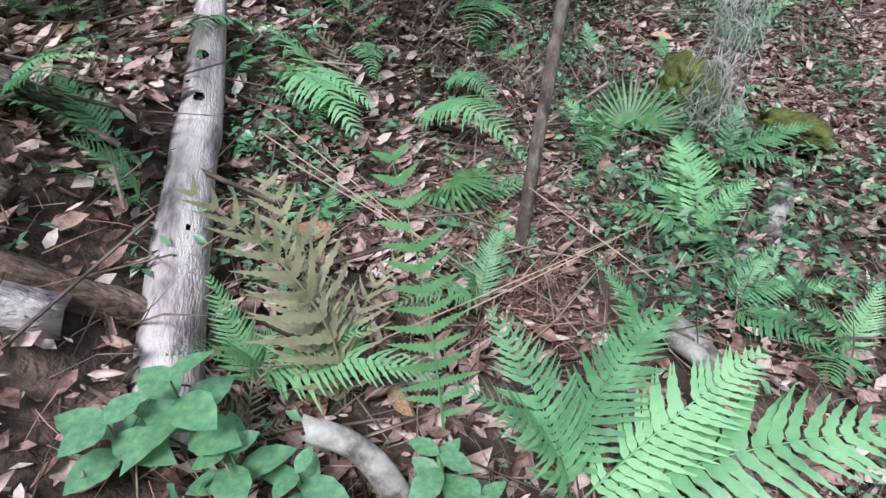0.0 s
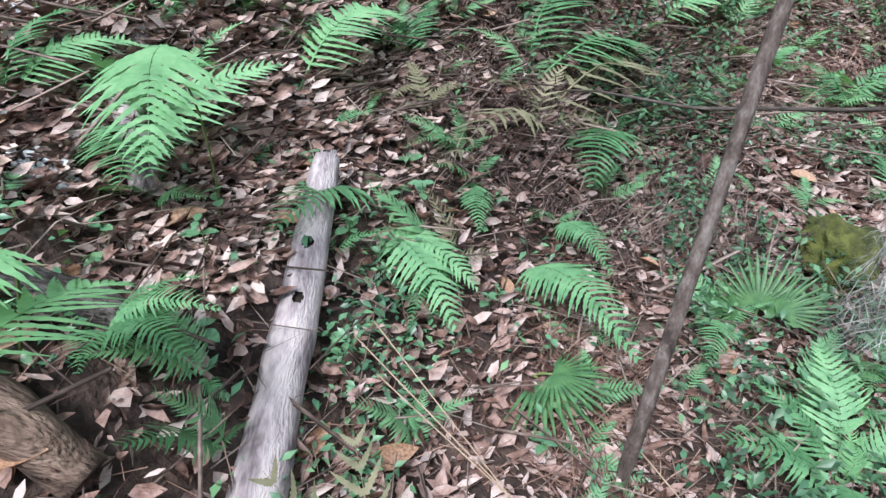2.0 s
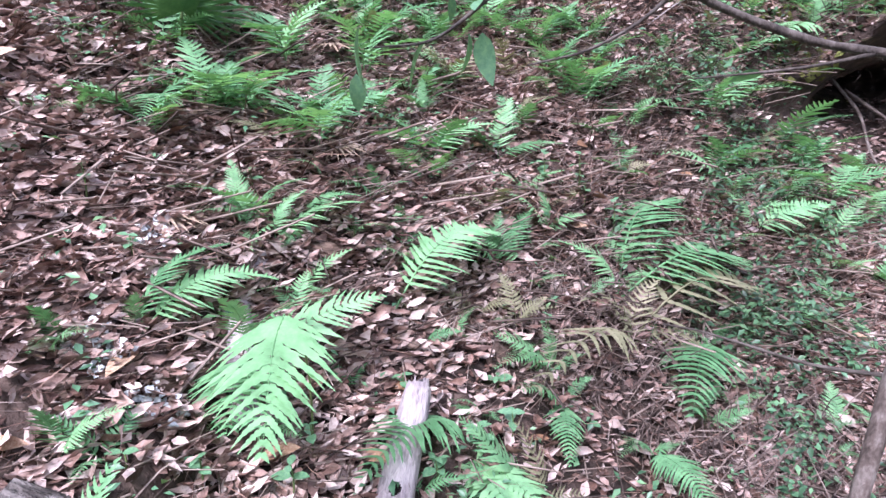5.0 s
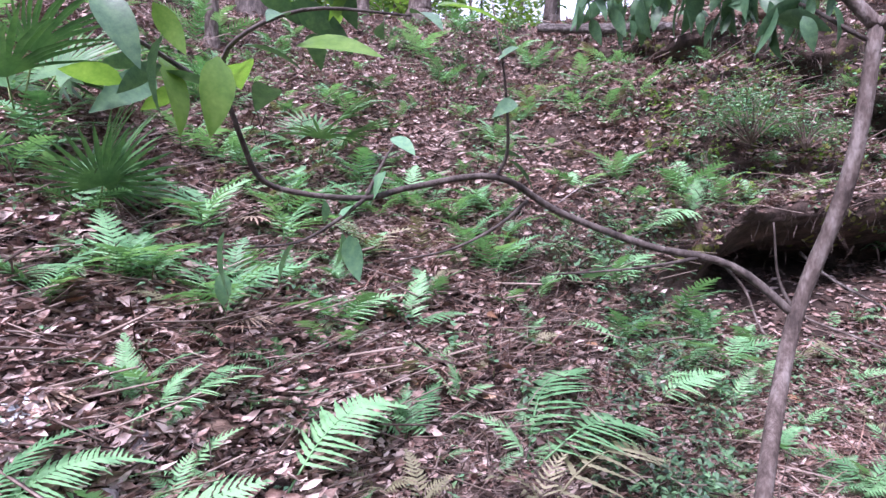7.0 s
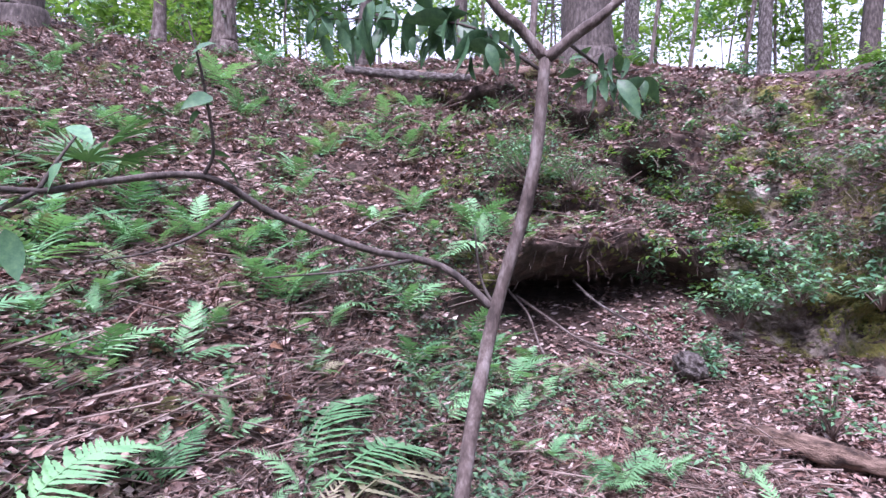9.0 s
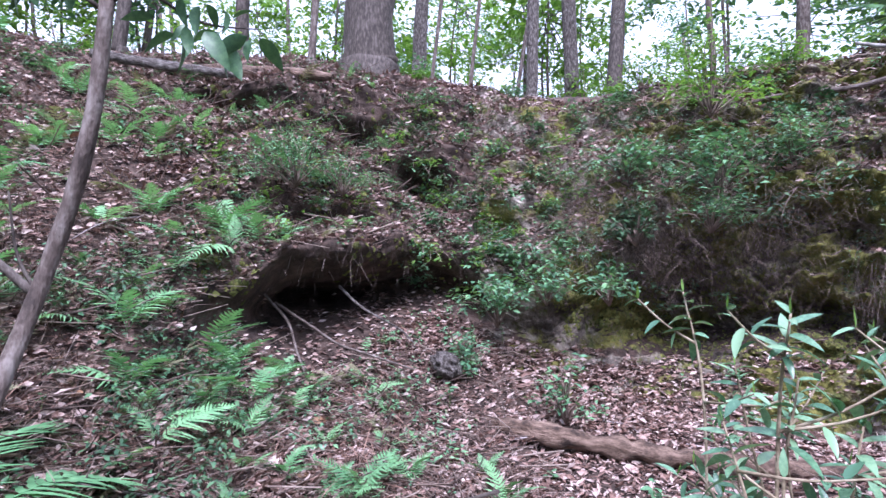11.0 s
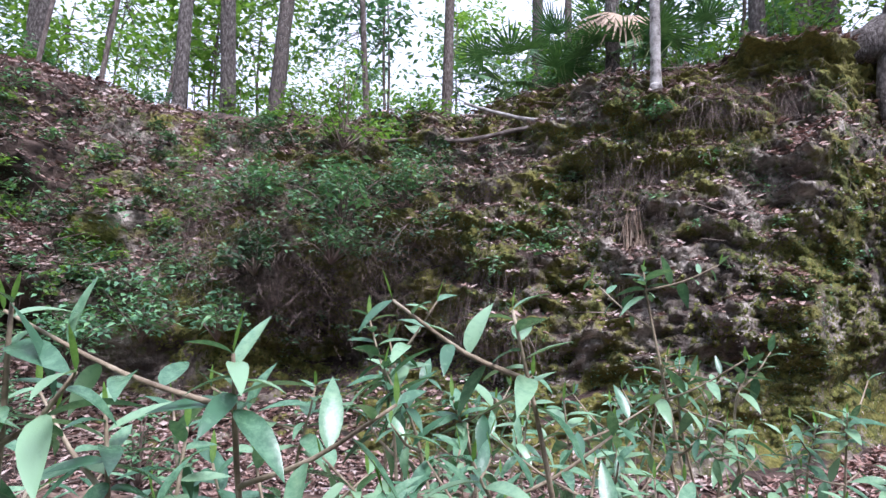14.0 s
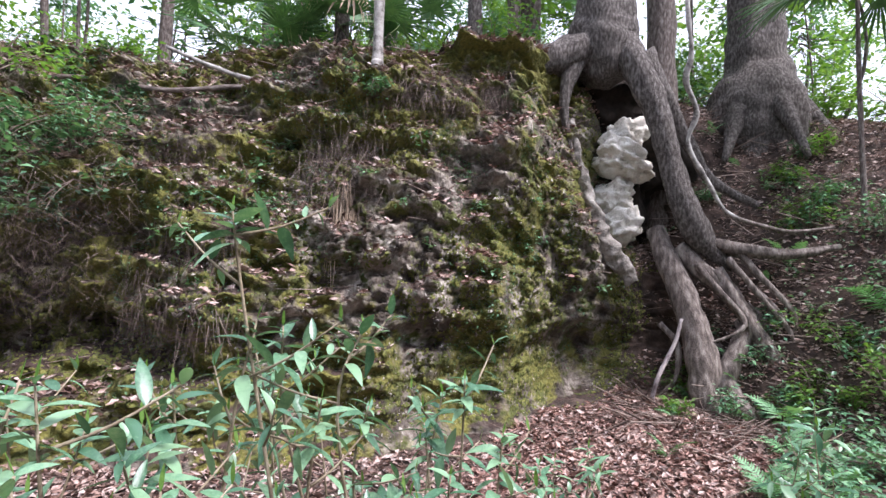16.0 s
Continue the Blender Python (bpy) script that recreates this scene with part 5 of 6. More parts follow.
litter("leaf_litter", 7000, lambda: polar(rnd(118, 260), 6 * math.sqrt(rnd(0.02, 1))), 0.05, 0.11, LITTER, "brown fallen leaves on the forest floor", 0.4)
litter("leaf_litter", 32000, floor_only, 0.05, 0.12, LITTER, "pinkish brown fallen leaves covering the ravine floor", 0.76)
FINE = ([(-0.009, 0, 0), (0.009, 0, 0), (0.007, 0.5, 0.06), (-0.007, 0.5, 0.06), (0, 1, 0.03)], [(0, 1, 2, 3), (3, 2, 4)])
STICK = ([(-0.011, 0, 0), (0.011, 0, 0), (0, 0, 0.02), (-0.008, 1, 0.02), (0.008, 1, 0.02), (0, 1, 0.035)], [(0, 1, 4, 3), (1, 2, 5, 4), (2, 0, 3, 5)])
litter("pine_needles", 11000, near, 0.09, 0.22, NEEDLES, "reddish brown pine needles strewn over the leaves", 0.1, FINE, 0.025, 0.8, "pine needles")
litter("pine_needles", 9000, lambda: polar(rnd(-80, 30), rnd(3.5, 7.5)), 0.1, 0.25, NEEDLES, "reddish brown pine needles strewn over the leaves", 0.1, FINE, 0.025, 0.8, "pine needles")
litter("twigs", 5200, near, 0.08, 0.3, TWIG, "fallen twigs and pine needles among the leaves", 0.2, STICK, 0.02, 0.9, "twigs")
litter("twigs", 5200, lambda: polar(rnd(-70, 25), rnd(3, 8.5)), 0.12, 0.45, TWIG, "fallen twigs and sticks on the slope", 0.2, STICK, 0.03, 0.9, "twigs")
litter("twigs", 4200, ravine, 0.12, 0.4, TWIG, "fallen twigs among the leaves", 0.2, STICK, 0.03, 0.9, "twigs")

BIG_LEAF = [master("dead_leaf", leaf_shape(1, w, 7, f, d), LITTER_BIG) for w, f, d in ((0.42, 0.5, -0.1), (0.46, 0.3, 0.1), (0.38, 0.8, -0.05))]


def dead_leaf(x, y, size, az=None):
    at, n = drop(x, y)
    a = rnd(0, 6.28) if az is None else radians(az)
    o = on("dead_leaf", BIG_LEAF[int(RNG.integers(0, 3))], aim(at + n * 0.025, (math.cos(a), math.sin(a), rnd(-0.05, 0.25)), rnd(-0.5, 0.5), size, n))
    tagged(o, "large curled brown magnolia leaf lying on the litter", "dead leaf", "large dead leaves")


dead_leaf(-1.28, 1.83, 0.16, 20)
dead_leaf(-1.06, 2.42, 0.14, -10)
dead_leaf(-1.35, 2.0, 0.13, 200)
for k in range(90):
    x, y = near()
    dead_leaf(x, y, rnd(0.1, 0.17))
for k in range(40):
    x, y = polar(rnd(-75, 5), rnd(3, 7))
    dead_leaf(x, y, rnd(0.12, 0.2))


# ---- low green cover ----
OVAL = ([(0, 0, 0), (-0.24, 0.42, 0.06), (0, 0.5, -0.03), (0.24, 0.46, 0.06), (0, 1, -0.16)], [(0, 2, 1), (0, 3, 2), (1, 2, 4), (2, 3, 4)])


def foliage(name, spots, mat, label, category, lo, hi, droop=0.3, parent=None, shape=None):
    """Single leaves at the given places, turned every way."""
    mats = []
    for p in spots:
        a = rnd(0, 6.283)
        mats.append(aim(p, (math.cos(a), math.sin(a), rnd(-droop - 0.3, 0.5)), rnd(-0.6, 0.6), rnd(lo, hi)))
    return scatter(name, *(shape or OVAL), mats, mat, label, category, parent)


def cover(count, where, lo, hi, mat, label, height=0.12, patch=0.5):
    spots = []
    while len(spots) < count:
        x, y = where()
        if n3(x, y, 5, 0.9) < patch - 0.5:
            continue
        at, _ = drop(x, y)
        for k in range(5):
            spots.append(at + Vector((rnd(-0.05, 0.05), rnd(-0.05, 0.05), rnd(0.02, height))))
    foliage("ground_cover", spots, mat, label, "ground cover", lo, hi)


cover(2600, near, 0.025, 0.06, LEAF, "small green seedlings and creepers on the litter", 0.1)
cover(700, lambda: (rnd(-0.72, -0.4), rnd(1.15, 2.3)), 0.02, 0.05, LEAF, "green creepers growing along the bleached log", 0.1, 0.2)
cover(1200, lambda: (rnd(0.6, 2.3), rnd(1.3, 4.4)), 0.03, 0.06, LEAF, "patch of round-leaved green seedlings", 0.2, 0.3)
cover(2600, lambda: (rnd(0.5, 2.6), rnd(1.2, 4.2)), 0.025, 0.065, LEAF_DARK, "patch of dark green round-leaved seedlings", 0.2, 0.3)
cover(2600, lambda: (rnd(-0.3, 1.1), rnd(3.8, 6.2)), 0.03, 0.07, LEAF_DARK, "dark green creepers on a low mound", 0.35, 0.4)
cover(7500, lambda: polar(rnd(-70, 20), rnd(4, 9)), 0.03, 0.07, LEAF, "small green plants on the leaf-strewn slope", 0.2)
cover(2200, lambda: polar(rnd(108, 124), rnd(5.5, 11)), 0.05, 0.1, LEAF, "dense green undergrowth on the side slope", 0.5, 0.2)
cover(1500, lambda: polar(rnd(109, 125), rnd(4.2, 7.5)), 0.04, 0.08, LEAF, "leafy undergrowth beside the path", 0.5, 0.2)

BLADE = ([(-0.012, 0, 0), (0.012, 0, 0), (0.009, 0.5, 0.16), (-0.009, 0.5, 0.16), (0, 1, 0.1)], [(0, 1, 2, 3), (3, 2, 4)])


def dry_grass(count, where, lo, hi, label, mat=ROOTHAIR, rise=0.6):
    mats = []
    for k in range(count):
        x, y = where()
        if n3(x, y, 9, 1.1) < -0.05:
            continue
        at, _ = drop(x, y)
        a = rnd(0, 6.283)
        mats.append(aim(at, (math.cos(a), math.sin(a), rnd(0.0, rise)), rnd(-0.5, 0.5), rnd(lo, hi)))
    scatter("dry_grass", *BLADE, mats, mat, label, "dry grass")


dry_grass(2600, lambda: (rnd(-0.6, 0.4), rnd(1.2, 2.4)), 0.08, 0.24, "reddish brown needles and rootlets beside the log", NEEDLES, 0.3)
dry_grass(4600, near, 0.12, 0.34, "wispy brown dead grass and fern stalks")
dry_grass(4200, lambda: (rnd(-0.6, 1.1), rnd(2.8, 6.0)), 0.15, 0.4, "brown tangle of dead fern stalks on a mound", ROOTHAIR, 0.9)
dry_grass(9000, lambda: polar(rnd(-75, 15), rnd(3.5, 8.5)), 0.15, 0.42, "reddish brown dead fern stalks on the slope", NEEDLES, 0.8)


# ---- what hangs and grows on the cliff ----
def hanging(name, b0, b1, z0, z1, count, lo, hi, mat, label, out=0.03, sway=0.35, category="roots", thin=0.22):
    mats = []
    for k in range(count):
        at, n = face(rnd(b0, b1), rnd(z0, z1))
        d = Vector((rnd(-sway, sway), rnd(-sway, sway), -1)) + n * 0.12
        size = lo + (hi - lo) * rnd(0, 1) ** 2
        mats.append(aim(at + n * rnd(0, out * 3), d, rnd(-1.5, 1.5), (thin * rnd(0.3, 1.0), size, size * rnd(-1, 1)), n))
    scatter(name, *BLADE, mats, mat, label, category)


hanging("hanging_roots", 30, 52, 1.9, 3.0, 2600, 0.08, 0.4, ROOTHAIR, "curtain of thin brown roots hanging from the overhang", 0.12, 0.6, "roots", 0.17)
hanging("hanging_roots", 31, 56, 2.1, 3.5, 7500, 0.1, 0.45, TWIG, "tangle of bare grey twigs above the overhang", 0.28, 2.2, "twigs", 0.15)
# near-black rootlets paint in the overhang's shade
hanging("hanging_roots", 33, 54, 1.8, 2.6, 2200, 0.1, 0.35, SHADE_AND_ROOT, "dark rootlets in the shade of the overhang", 0.2, 0.8)
hanging("hanging_roots", -7, 22, 2.0, 3.1, 500, 0.1, 0.35, ROOTHAIR, "brown roots and dead stalks hanging over the hollow", 0.1, 0.6)
# shade of the hollow, painted with near-black rootlets
hanging("hanging_roots", -7, 22, 1.6, 2.6, 500, 0.08, 0.25, SHADE_AND_ROOT, "dark rootlets in the shade of the hollow", 0.15, 0.7)
hanging("hanging_roots", 70, 77, 2.9, 3.7, 1000, 0.15, 0.6, ROOTHAIR, "tangle of fine roots below the white trunk", 0.12, 0.5)
hanging("hanging_roots", 57, 66, 1.5, 2.4, 900, 0.2, 0.55, ROOTHAIR, "fine brown roots hanging on the cliff")
hanging("dead_frond", 73.2, 74.8, 2.55, 2.95, 260, 0.4, 0.95, PALM_DRY, "withered tan palm frond hanging down the cliff", 0.05, 0.08, "palm frond", 0.6)
hanging("hanging_roots", 52, 62, 1.2, 3.4, 1800, 0.08, 0.35, ROOTHAIR, "small brown roots hanging from the mossy ledges", 0.1, 0.9, "roots", 0.12)
hanging("dry_grass", 78, 87, 4.1, 4.6, 1500, 0.15, 0.4, TWIG, "reddish brown dead grass hanging at the rim", 0.06, 0.4, "dry grass")
hanging("dry_grass", 20, 92, 3.0, 4.9, 4200, 0.1, 0.32, ROOTHAIR, "brown dead grass and roots on the cliff", 0.05, 0.6, "dry grass")
hanging("dry_grass", -75, 18, 3.6, 4.9, 3000, 0.15, 0.4, ROOTHAIR, "brown dead grass hanging from the upper bank", 0.06, 0.5, "dry grass")

TUFT = ([(0, 0, 0.5), (-0.5, -0.4, 0), (0.5, -0.4, 0), (0.55, 0.4, 0), (-0.45, 0.45, 0), (0, 0.1, 0.62)], [(1, 2, 5), (2, 3, 5), (3, 4, 5), (4, 1, 5)])


def moss(b0, b1, z0, z1, count, label, mat=MOSS, lo=0.03, hi=0.09, patch=0.0, flat=0.6):
    mats = []
    for k in range(count):
        at, n = face(rnd(b0, b1), rnd(z0, z1))
        if n3(at.x, at.y, at.z, 0.9) < patch:
            continue
        size = rnd(lo, hi)
        up = n.orthogonal()
        mats.append(aim(at - n * 0.01, up, 0, (size, size, size * flat), n))
    scatter("moss", *TUFT, mats, mat, label, "moss")


moss(54, 99, 0.5, 4.7, 34000, "olive green moss cushions on the limestone face", MOSS, 0.015, 0.06, -0.02, 0.8)
moss(84, 98, 0.4, 2.6, 9000, "yellow-green moss cushions on the limestone face", MOSS, 0.015, 0.06, -0.1, 0.8)
moss(30, 60, 0.4, 2.6, 12000, "dark olive moss under the overhang", MOSS, 0.02, 0.07, -0.05)
moss(-8, 20, 1.6, 4.5, 1800, "moss on the rocks round the hollow")
moss(60, 97, 0.4, 3.9, 16000, "pale knobs of crumbling limestone and grit", GRIT, 0.008, 0.045, -0.1, 0.6)

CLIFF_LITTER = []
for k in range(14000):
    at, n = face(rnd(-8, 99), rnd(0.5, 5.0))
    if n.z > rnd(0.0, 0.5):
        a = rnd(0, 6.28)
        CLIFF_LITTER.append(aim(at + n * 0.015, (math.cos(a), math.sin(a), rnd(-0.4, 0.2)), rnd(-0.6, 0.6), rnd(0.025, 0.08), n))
scatter("leaf_litter", *FAR_LEAF, CLIFF_LITTER, LITTER_DARK, "dead leaves caught on the ledges of the cliff", "leaf litter")

# leaves blown in under the overhang and into the hollow
SHELTERED = []
for b0, b1, top, count in ((28, 64, 0.8, 9000), (-5, 20, 1.75, 3000)):
    for k in range(count):
        x, y = polar(rnd(b0, b1), rnd(5.4, 9.2))
        hit, n, _, _ = TREE.ray_cast(Vector((x, y, top)), Vector((0, 0, -1)))
        if hit and abs(n.z) > 0.5:
            a = rnd(0, 6.28)
            n = n if n.z > 0 else -n
            SHELTERED.append(aim(hit + n * 0.015, (math.cos(a), math.sin(a), rnd(-0.3, 0.3)), rnd(-0.6, 0.6), rnd(0.05, 0.11), n))
scatter("leaf_litter", *FAR_LEAF, SHELTERED, LITTER, "dead leaves blown in under the overhang", "leaf litter")


def creeper(b0, b1, z0, z1, count, lo, hi, mat, label, patch=0.05):
    """Small leaves that lie close to the rock in patches."""
    spots = []
    for k in range(count):
        at, n = face(rnd(b0, b1), rnd(z0, z1))
        if n3(at.x + 7, at.y, at.z, 1.1) > patch:
            spots.append(at + n * rnd(0.01, 0.06))
    foliage("creeper", spots, mat, label, "creeper", lo, hi, 0.5)


def cliff_plant(bearing, z, radius, count, lo, hi, mat, label, stalks=5):
    """A plant that grows out of the slope: stalks and a loose cloud of leaves."""
    at, n = face(bearing, z)
    root = empty("cliff_plant", at, label, "plant", "plants on the cliff")
    lots, spots = [], []
    for k in range(stalks):
        d = (n * rnd(0.4, 1) + Vector((rnd(-0.8, 0.8), rnd(-0.8, 0.8), rnd(0.0, 0.9)))).normalized() * radius * rnd(0.7, 1.2)
        bend = Vector((0, 0, -0.25 * radius))
        lots.append(tube_data([(0, 0, 0, 0.006), (*(d * 0.6), 0.004), (*(d + bend), 0.002)], 4, 3))
        for j in range(count // stalks):
            f = rnd(0.25, 1.05)
            spots.append(d * f + bend * f * f + Vector((rnd(-1, 1), rnd(-1, 1), rnd(-0.6, 0.6))) * radius * 0.28)
    tagged(link("stalk_work", *gather(lots), TWIG, root), kind="stuff")
    foliage("foliage", spots, mat, "", "", lo, hi, 0.3, root)
    return root


GREENS = (LEAF, LEAF_DARK, LEAF)
creeper(56, 97, 0.8, 4.8, 9000, 0.02, 0.05, LEAF_DARK, "small dark green leaves creeping over the rock")
creeper(56, 94, 1.2, 4.4, 5000, 0.02, 0.045, LEAF, "small bright green leaves creeping over the rock", 0.15)
creeper(-10, 34, 2.2, 4.9, 7000, 0.025, 0.06, LEAF_DARK, "small dark leaves creeping over the bank", 0.0)
litter("leaf_litter", 26000, lambda: polar(rnd(-12, 40), rnd(5.8, 9.6)), 0.05, 0.12, LITTER, "dead leaves lying on the steep bank", 0.2)
for k in range(90):
    cliff_plant(rnd(14, 36), rnd(1.6, 4.6), rnd(0.2, 0.45), 60, 0.05, 0.1, (LEAF, LEAF_BRIGHT, LEAF, LEAF_DARK)[k % 4], "leafy green plant on the steep slope")
for k in range(34):
    cliff_plant(rnd(34, 58), rnd(2.5, 4.7), rnd(0.25, 0.5), 90, 0.05, 0.11, (LEAF_DARK, LEAF, LEAF_DARK)[k % 3], "dark leafy shrub hanging over the cliff")
for k in range(42):
    cliff_plant(rnd(58, 97), rnd(1.8, 4.9), rnd(0.1, 0.26), 28, 0.04, 0.08, GREENS[k % 3], "small green plant rooted in the rock")
for bb, zz in ((66, 3.0), (66.5, 2.7), (65.8, 2.45), (66.8, 3.25), (67.5, 3.5), (62, 2.7), (61.5, 2.4), (75, 4.15), (75.8, 4.3), (77, 4.2)):
    cliff_plant(bb, zz, 0.24, 46, 0.06, 0.1, LEAF, "trailing bright green creeper on the mossy face")
for k in range(36):
    cliff_plant(rnd(-6, 24), rnd(2.3, 4.2), rnd(0.15, 0.35), 44, 0.04, 0.08, (LEAF_DARK, LEAF, LEAF_BRIGHT)[k % 3], "small leafy plant on the bank above the hollow")
for k in range(38):
    cliff_plant(rnd(-80, 16), rnd(3.2, 4.9), rnd(0.18, 0.4), 46, 0.05, 0.1, GREENS[k % 3], "leafy green plant on the upper bank")
# ferns that hang under the overhang
for bb in (36, 39, 41, 44, 47):
    at, n = face(bb, 1.7)
    cliff_plant(bb, rnd(1.3, 1.8), 0.25, 40, 0.05, 0.1, LEAF, "green ferny plant under the overhang")


def bush(x, y, z, rx, rz, count, lo, hi, mat, label, twigs=14):
    """A bush: forked stems and a loose crown of single leaves, denser towards the outside."""
    at = Vector((x, y, z))
    root = empty("bush", at, label, "bush")
    lots, spots = [], []
    for k in range(twigs):
        a, e = rnd(0, 6.283), rnd(0.05, 1.4)
        d = Vector((math.cos(a) * math.cos(e) * rx, math.sin(a) * math.cos(e) * rx, math.sin(e) * rz)) * rnd(0.6, 1.1)
        mid = d * 0.5 + Vector((rnd(-0.1, 0.1), rnd(-0.1, 0.1), 0.1)) * rx
        lots.append(tube_data([(0, 0, -0.1, 0.012), (*mid, 0.007), (*d, 0.002)], 4, 3))
        for j in range(count // twigs):
            f = rnd(0.35, 1.05)
            p = mid * 2 * f * (1 - f) + d * f * f if f < 1 else d
            spots.append(p + Vector((rnd(-1, 1), rnd(-1, 1), rnd(-0.8, 0.8))) * rx * 0.2)
    if twigs > 10:
        for stem in lots:
            link("stem", *stem, TWIG, root)
    else:
        tagged(link("stalk_work", *gather(lots), TWIG, root), kind="stuff")
    foliage("foliage", spots, mat, "", "", lo, hi, 0.25, root)
    return root


# fine-leaved bush above the hollow, and the low ones in front
bush(1.75, 7.2, 2.95, 0.75, 0.6, 1900, 0.03, 0.055, LEAF, "fine-leaved grey-green bush above the dark hollow", 26)
bush(2.3, 7.3, 2.9, 0.5, 0.4, 700, 0.03, 0.055, LEAF, "fine-leaved green bush above the dark hollow")
bush(4.0, 6.7, 1.35, 0.65, 0.6, 520, 0.06, 0.11, LEAF, "loose bush with light green leaves on the slope")
bush(4.6, 6.6, 1.6, 0.6, 0.6, 420, 0.06, 0.11, LEAF, "loose bush with light green leaves on the slope")
bush(5.2, 6.2, 1.6, 0.5, 0.55, 260, 0.07, 0.12, LEAF, "thin bush with broad green leaves before the overhang")
bush(3.35, 6.2, 0.9, 0.35, 0.45, 420, 0.04, 0.08, LEAF, "low leafy bush on the ravine floor")
bush(4.2, 5.6, 0.5, 0.45, 0.6, 160, 0.06, 0.11, LEAF, "thin seedling with flat leaf sprays before the overhang")
bush(6.6, 5.9, 2.9, 1.0, 0.8, 1000, 0.06, 0.13, LEAF, "dark evergreen bush leaning over the cliff", 30)
bush(6.3, 5.75, 2.45, 0.6, 0.5, 520, 0.05, 0.1, LEAF, "dark evergreen bush hanging under the rim", 22)
bush(5.6, 6.2, 2.3, 0.5, 0.45, 420, 0.06, 0.11, LEAF_DARK, "dark evergreen bush hanging under the rim", 18)
bush(7.1, 5.3, 3.1, 0.7, 0.6, 650, 0.05, 0.1, LEAF, "dark evergreen bush leaning over the cliff", 20)
bush(5.9, 6.7, 3.1, 0.8, 0.6, 700, 0.06, 0.11, LEAF, "green bush on the steep slope", 20)
bush(6.9, 6.3, 4.0, 0.9, 1.2, 900, 0.06, 0.11, LEAF_BRIGHT, "young tree with bright green leaves on the rim", 20)
bush(0.55, 4.2, 0.35, 0.3, 0.35, 260, 0.03, 0.06, LEAF_DARK, "low dark green bush on a mound")
bush(0.2, 5.6, 1.0, 0.3, 0.3, 160, 0.04, 0.07, LEAF, "low green bush on the slope")
for x, y in ((10.0, -3.0), (9.2, -2.6), (10.8, -3.2), (8.4, -2.3), (11.4, -2.6)):
    at, _ = drop(x, y)
    bush(x, y, at.z, 0.6, 0.7, 360, 0.05, 0.1, (LEAF, LEAF_BRIGHT)[int(x) % 2], "leafy green bush beside the path")

# rim shrubs, and the wood behind
for k in range(90):
    bearing = rnd(-80, 122)
    x, y = polar(bearing, section(bearing, CREST_R) + rnd(0.4, 4.0))
    at, _ = drop(x, y)
    gap = -4 < bearing < 62
    size = rnd(0.35, 0.7) if gap else rnd(0.6, 1.3)
    bush(x, y, at.z, size, size * rnd(0.8, 1.3), 260 if gap else 420, 0.07, 0.14, (LEAF_BRIGHT, LEAF, LEAF_BRIGHT)[k % 3], "bright green undergrowth on the rim of the ravine", 10)


SIMPLE = ([(0, 0, 0), (-0.24, 0.45, 0.05), (0.24, 0.5, 0.05), (0, 1, -0.1)], [(0, 2, 1), (1, 2, 3)])


def crown(x, y, z, rx, rz, count, mat, label):
    """A wood tree's leaves in uneven clumps round its trunk."""
    at = Vector((x, y, z))
    ground, _ = drop(x, y)
    root = empty("tree", ground, label, "tree", "leafy trees behind the rim")
    up = at - ground
    link("trunk", *tube_data([(0, 0, -0.2, 0.05), (*(up * 0.5 + Vector((rnd(-0.5, 0.5), rnd(-0.5, 0.5), 0))), 0.035), (*(up + Vector((0, 0, rz))), 0.015)], 6, 4, 0.2), BARK_SAP, root)
    lots, spots = [], []
    for k in range(16):
        d = Vector((rnd(-1, 1) * rx, rnd(-1, 1) * rx, rnd(-1, 1) * rz))
        lots.append(tube_data([(*(up + Vector((0, 0, d.z * 0.4))), 0.02), (*(up + d), 0.006)], 4, 1))
        for j in range(count // 16):
            spots.append(up + d + Vector((RNG.normal(), RNG.normal(), RNG.normal() * 0.6)) * rx * 0.2)
    tagged(link("limb_work", *gather(lots), BARK, root), kind="stuff")
    foliage("crown", spots, mat, "", "", 0.13, 0.3, 0.5, root, SIMPLE)


for k in range(110):
    bearing = rnd(-78, 128)
    r = rnd(12, 32)
    x, y = polar(bearing, r)
    gap = 5 < bearing < 62
    low = 5.5 + r * 0.08
    crown(x, y, rnd(low + 0.5, low + 6), rnd(1.2, 2.2), rnd(1.0, 2.0), 900 if gap else 1300 if bearing > 92 else 1700, LEAF_BRIGHT if k % 4 else LEAF, "leafy forest tree with bright green foliage")

# unseen trees added behind the path to block low sky light
for k in range(60):
    x, y = polar(rnd(146, 246), rnd(11, 20))
    crown(x, y, rnd(5.5, 12), rnd(1.6, 2.6), rnd(1.2, 2.4), 900, LEAF_DARK if k % 3 else LEAF, "unseen leafy forest tree added behind the path to block sky light")

for k in range(46):
    bearing = rnd(-80, 125)
    x, y = polar(bearing, rnd(13, 26))
    at, _ = drop(x, y)
    size = rnd(0.8, 1.7)
    bush(x, y, at.z, size, size * rnd(0.7, 1.2), 700, 0.14, 0.28, (LEAF_BRIGHT, LEAF, LEAF_BRIGHT)[k % 3], "distant green undergrowth among the forest trees", 7)
for x, y in ((13.6, -3.6), (14.4, -1.2), (15.5, -3.0), (12.8, -4.6), (16, -5.0), (13.2, -5.8), (15, -1.9)):
    at, _ = drop(x, y)
    bush(x, y, at.z, 1.0, 1.3, 320, 0.1, 0.18, LEAF_BRIGHT, "bright green young trees on the rim behind the roots", 9)

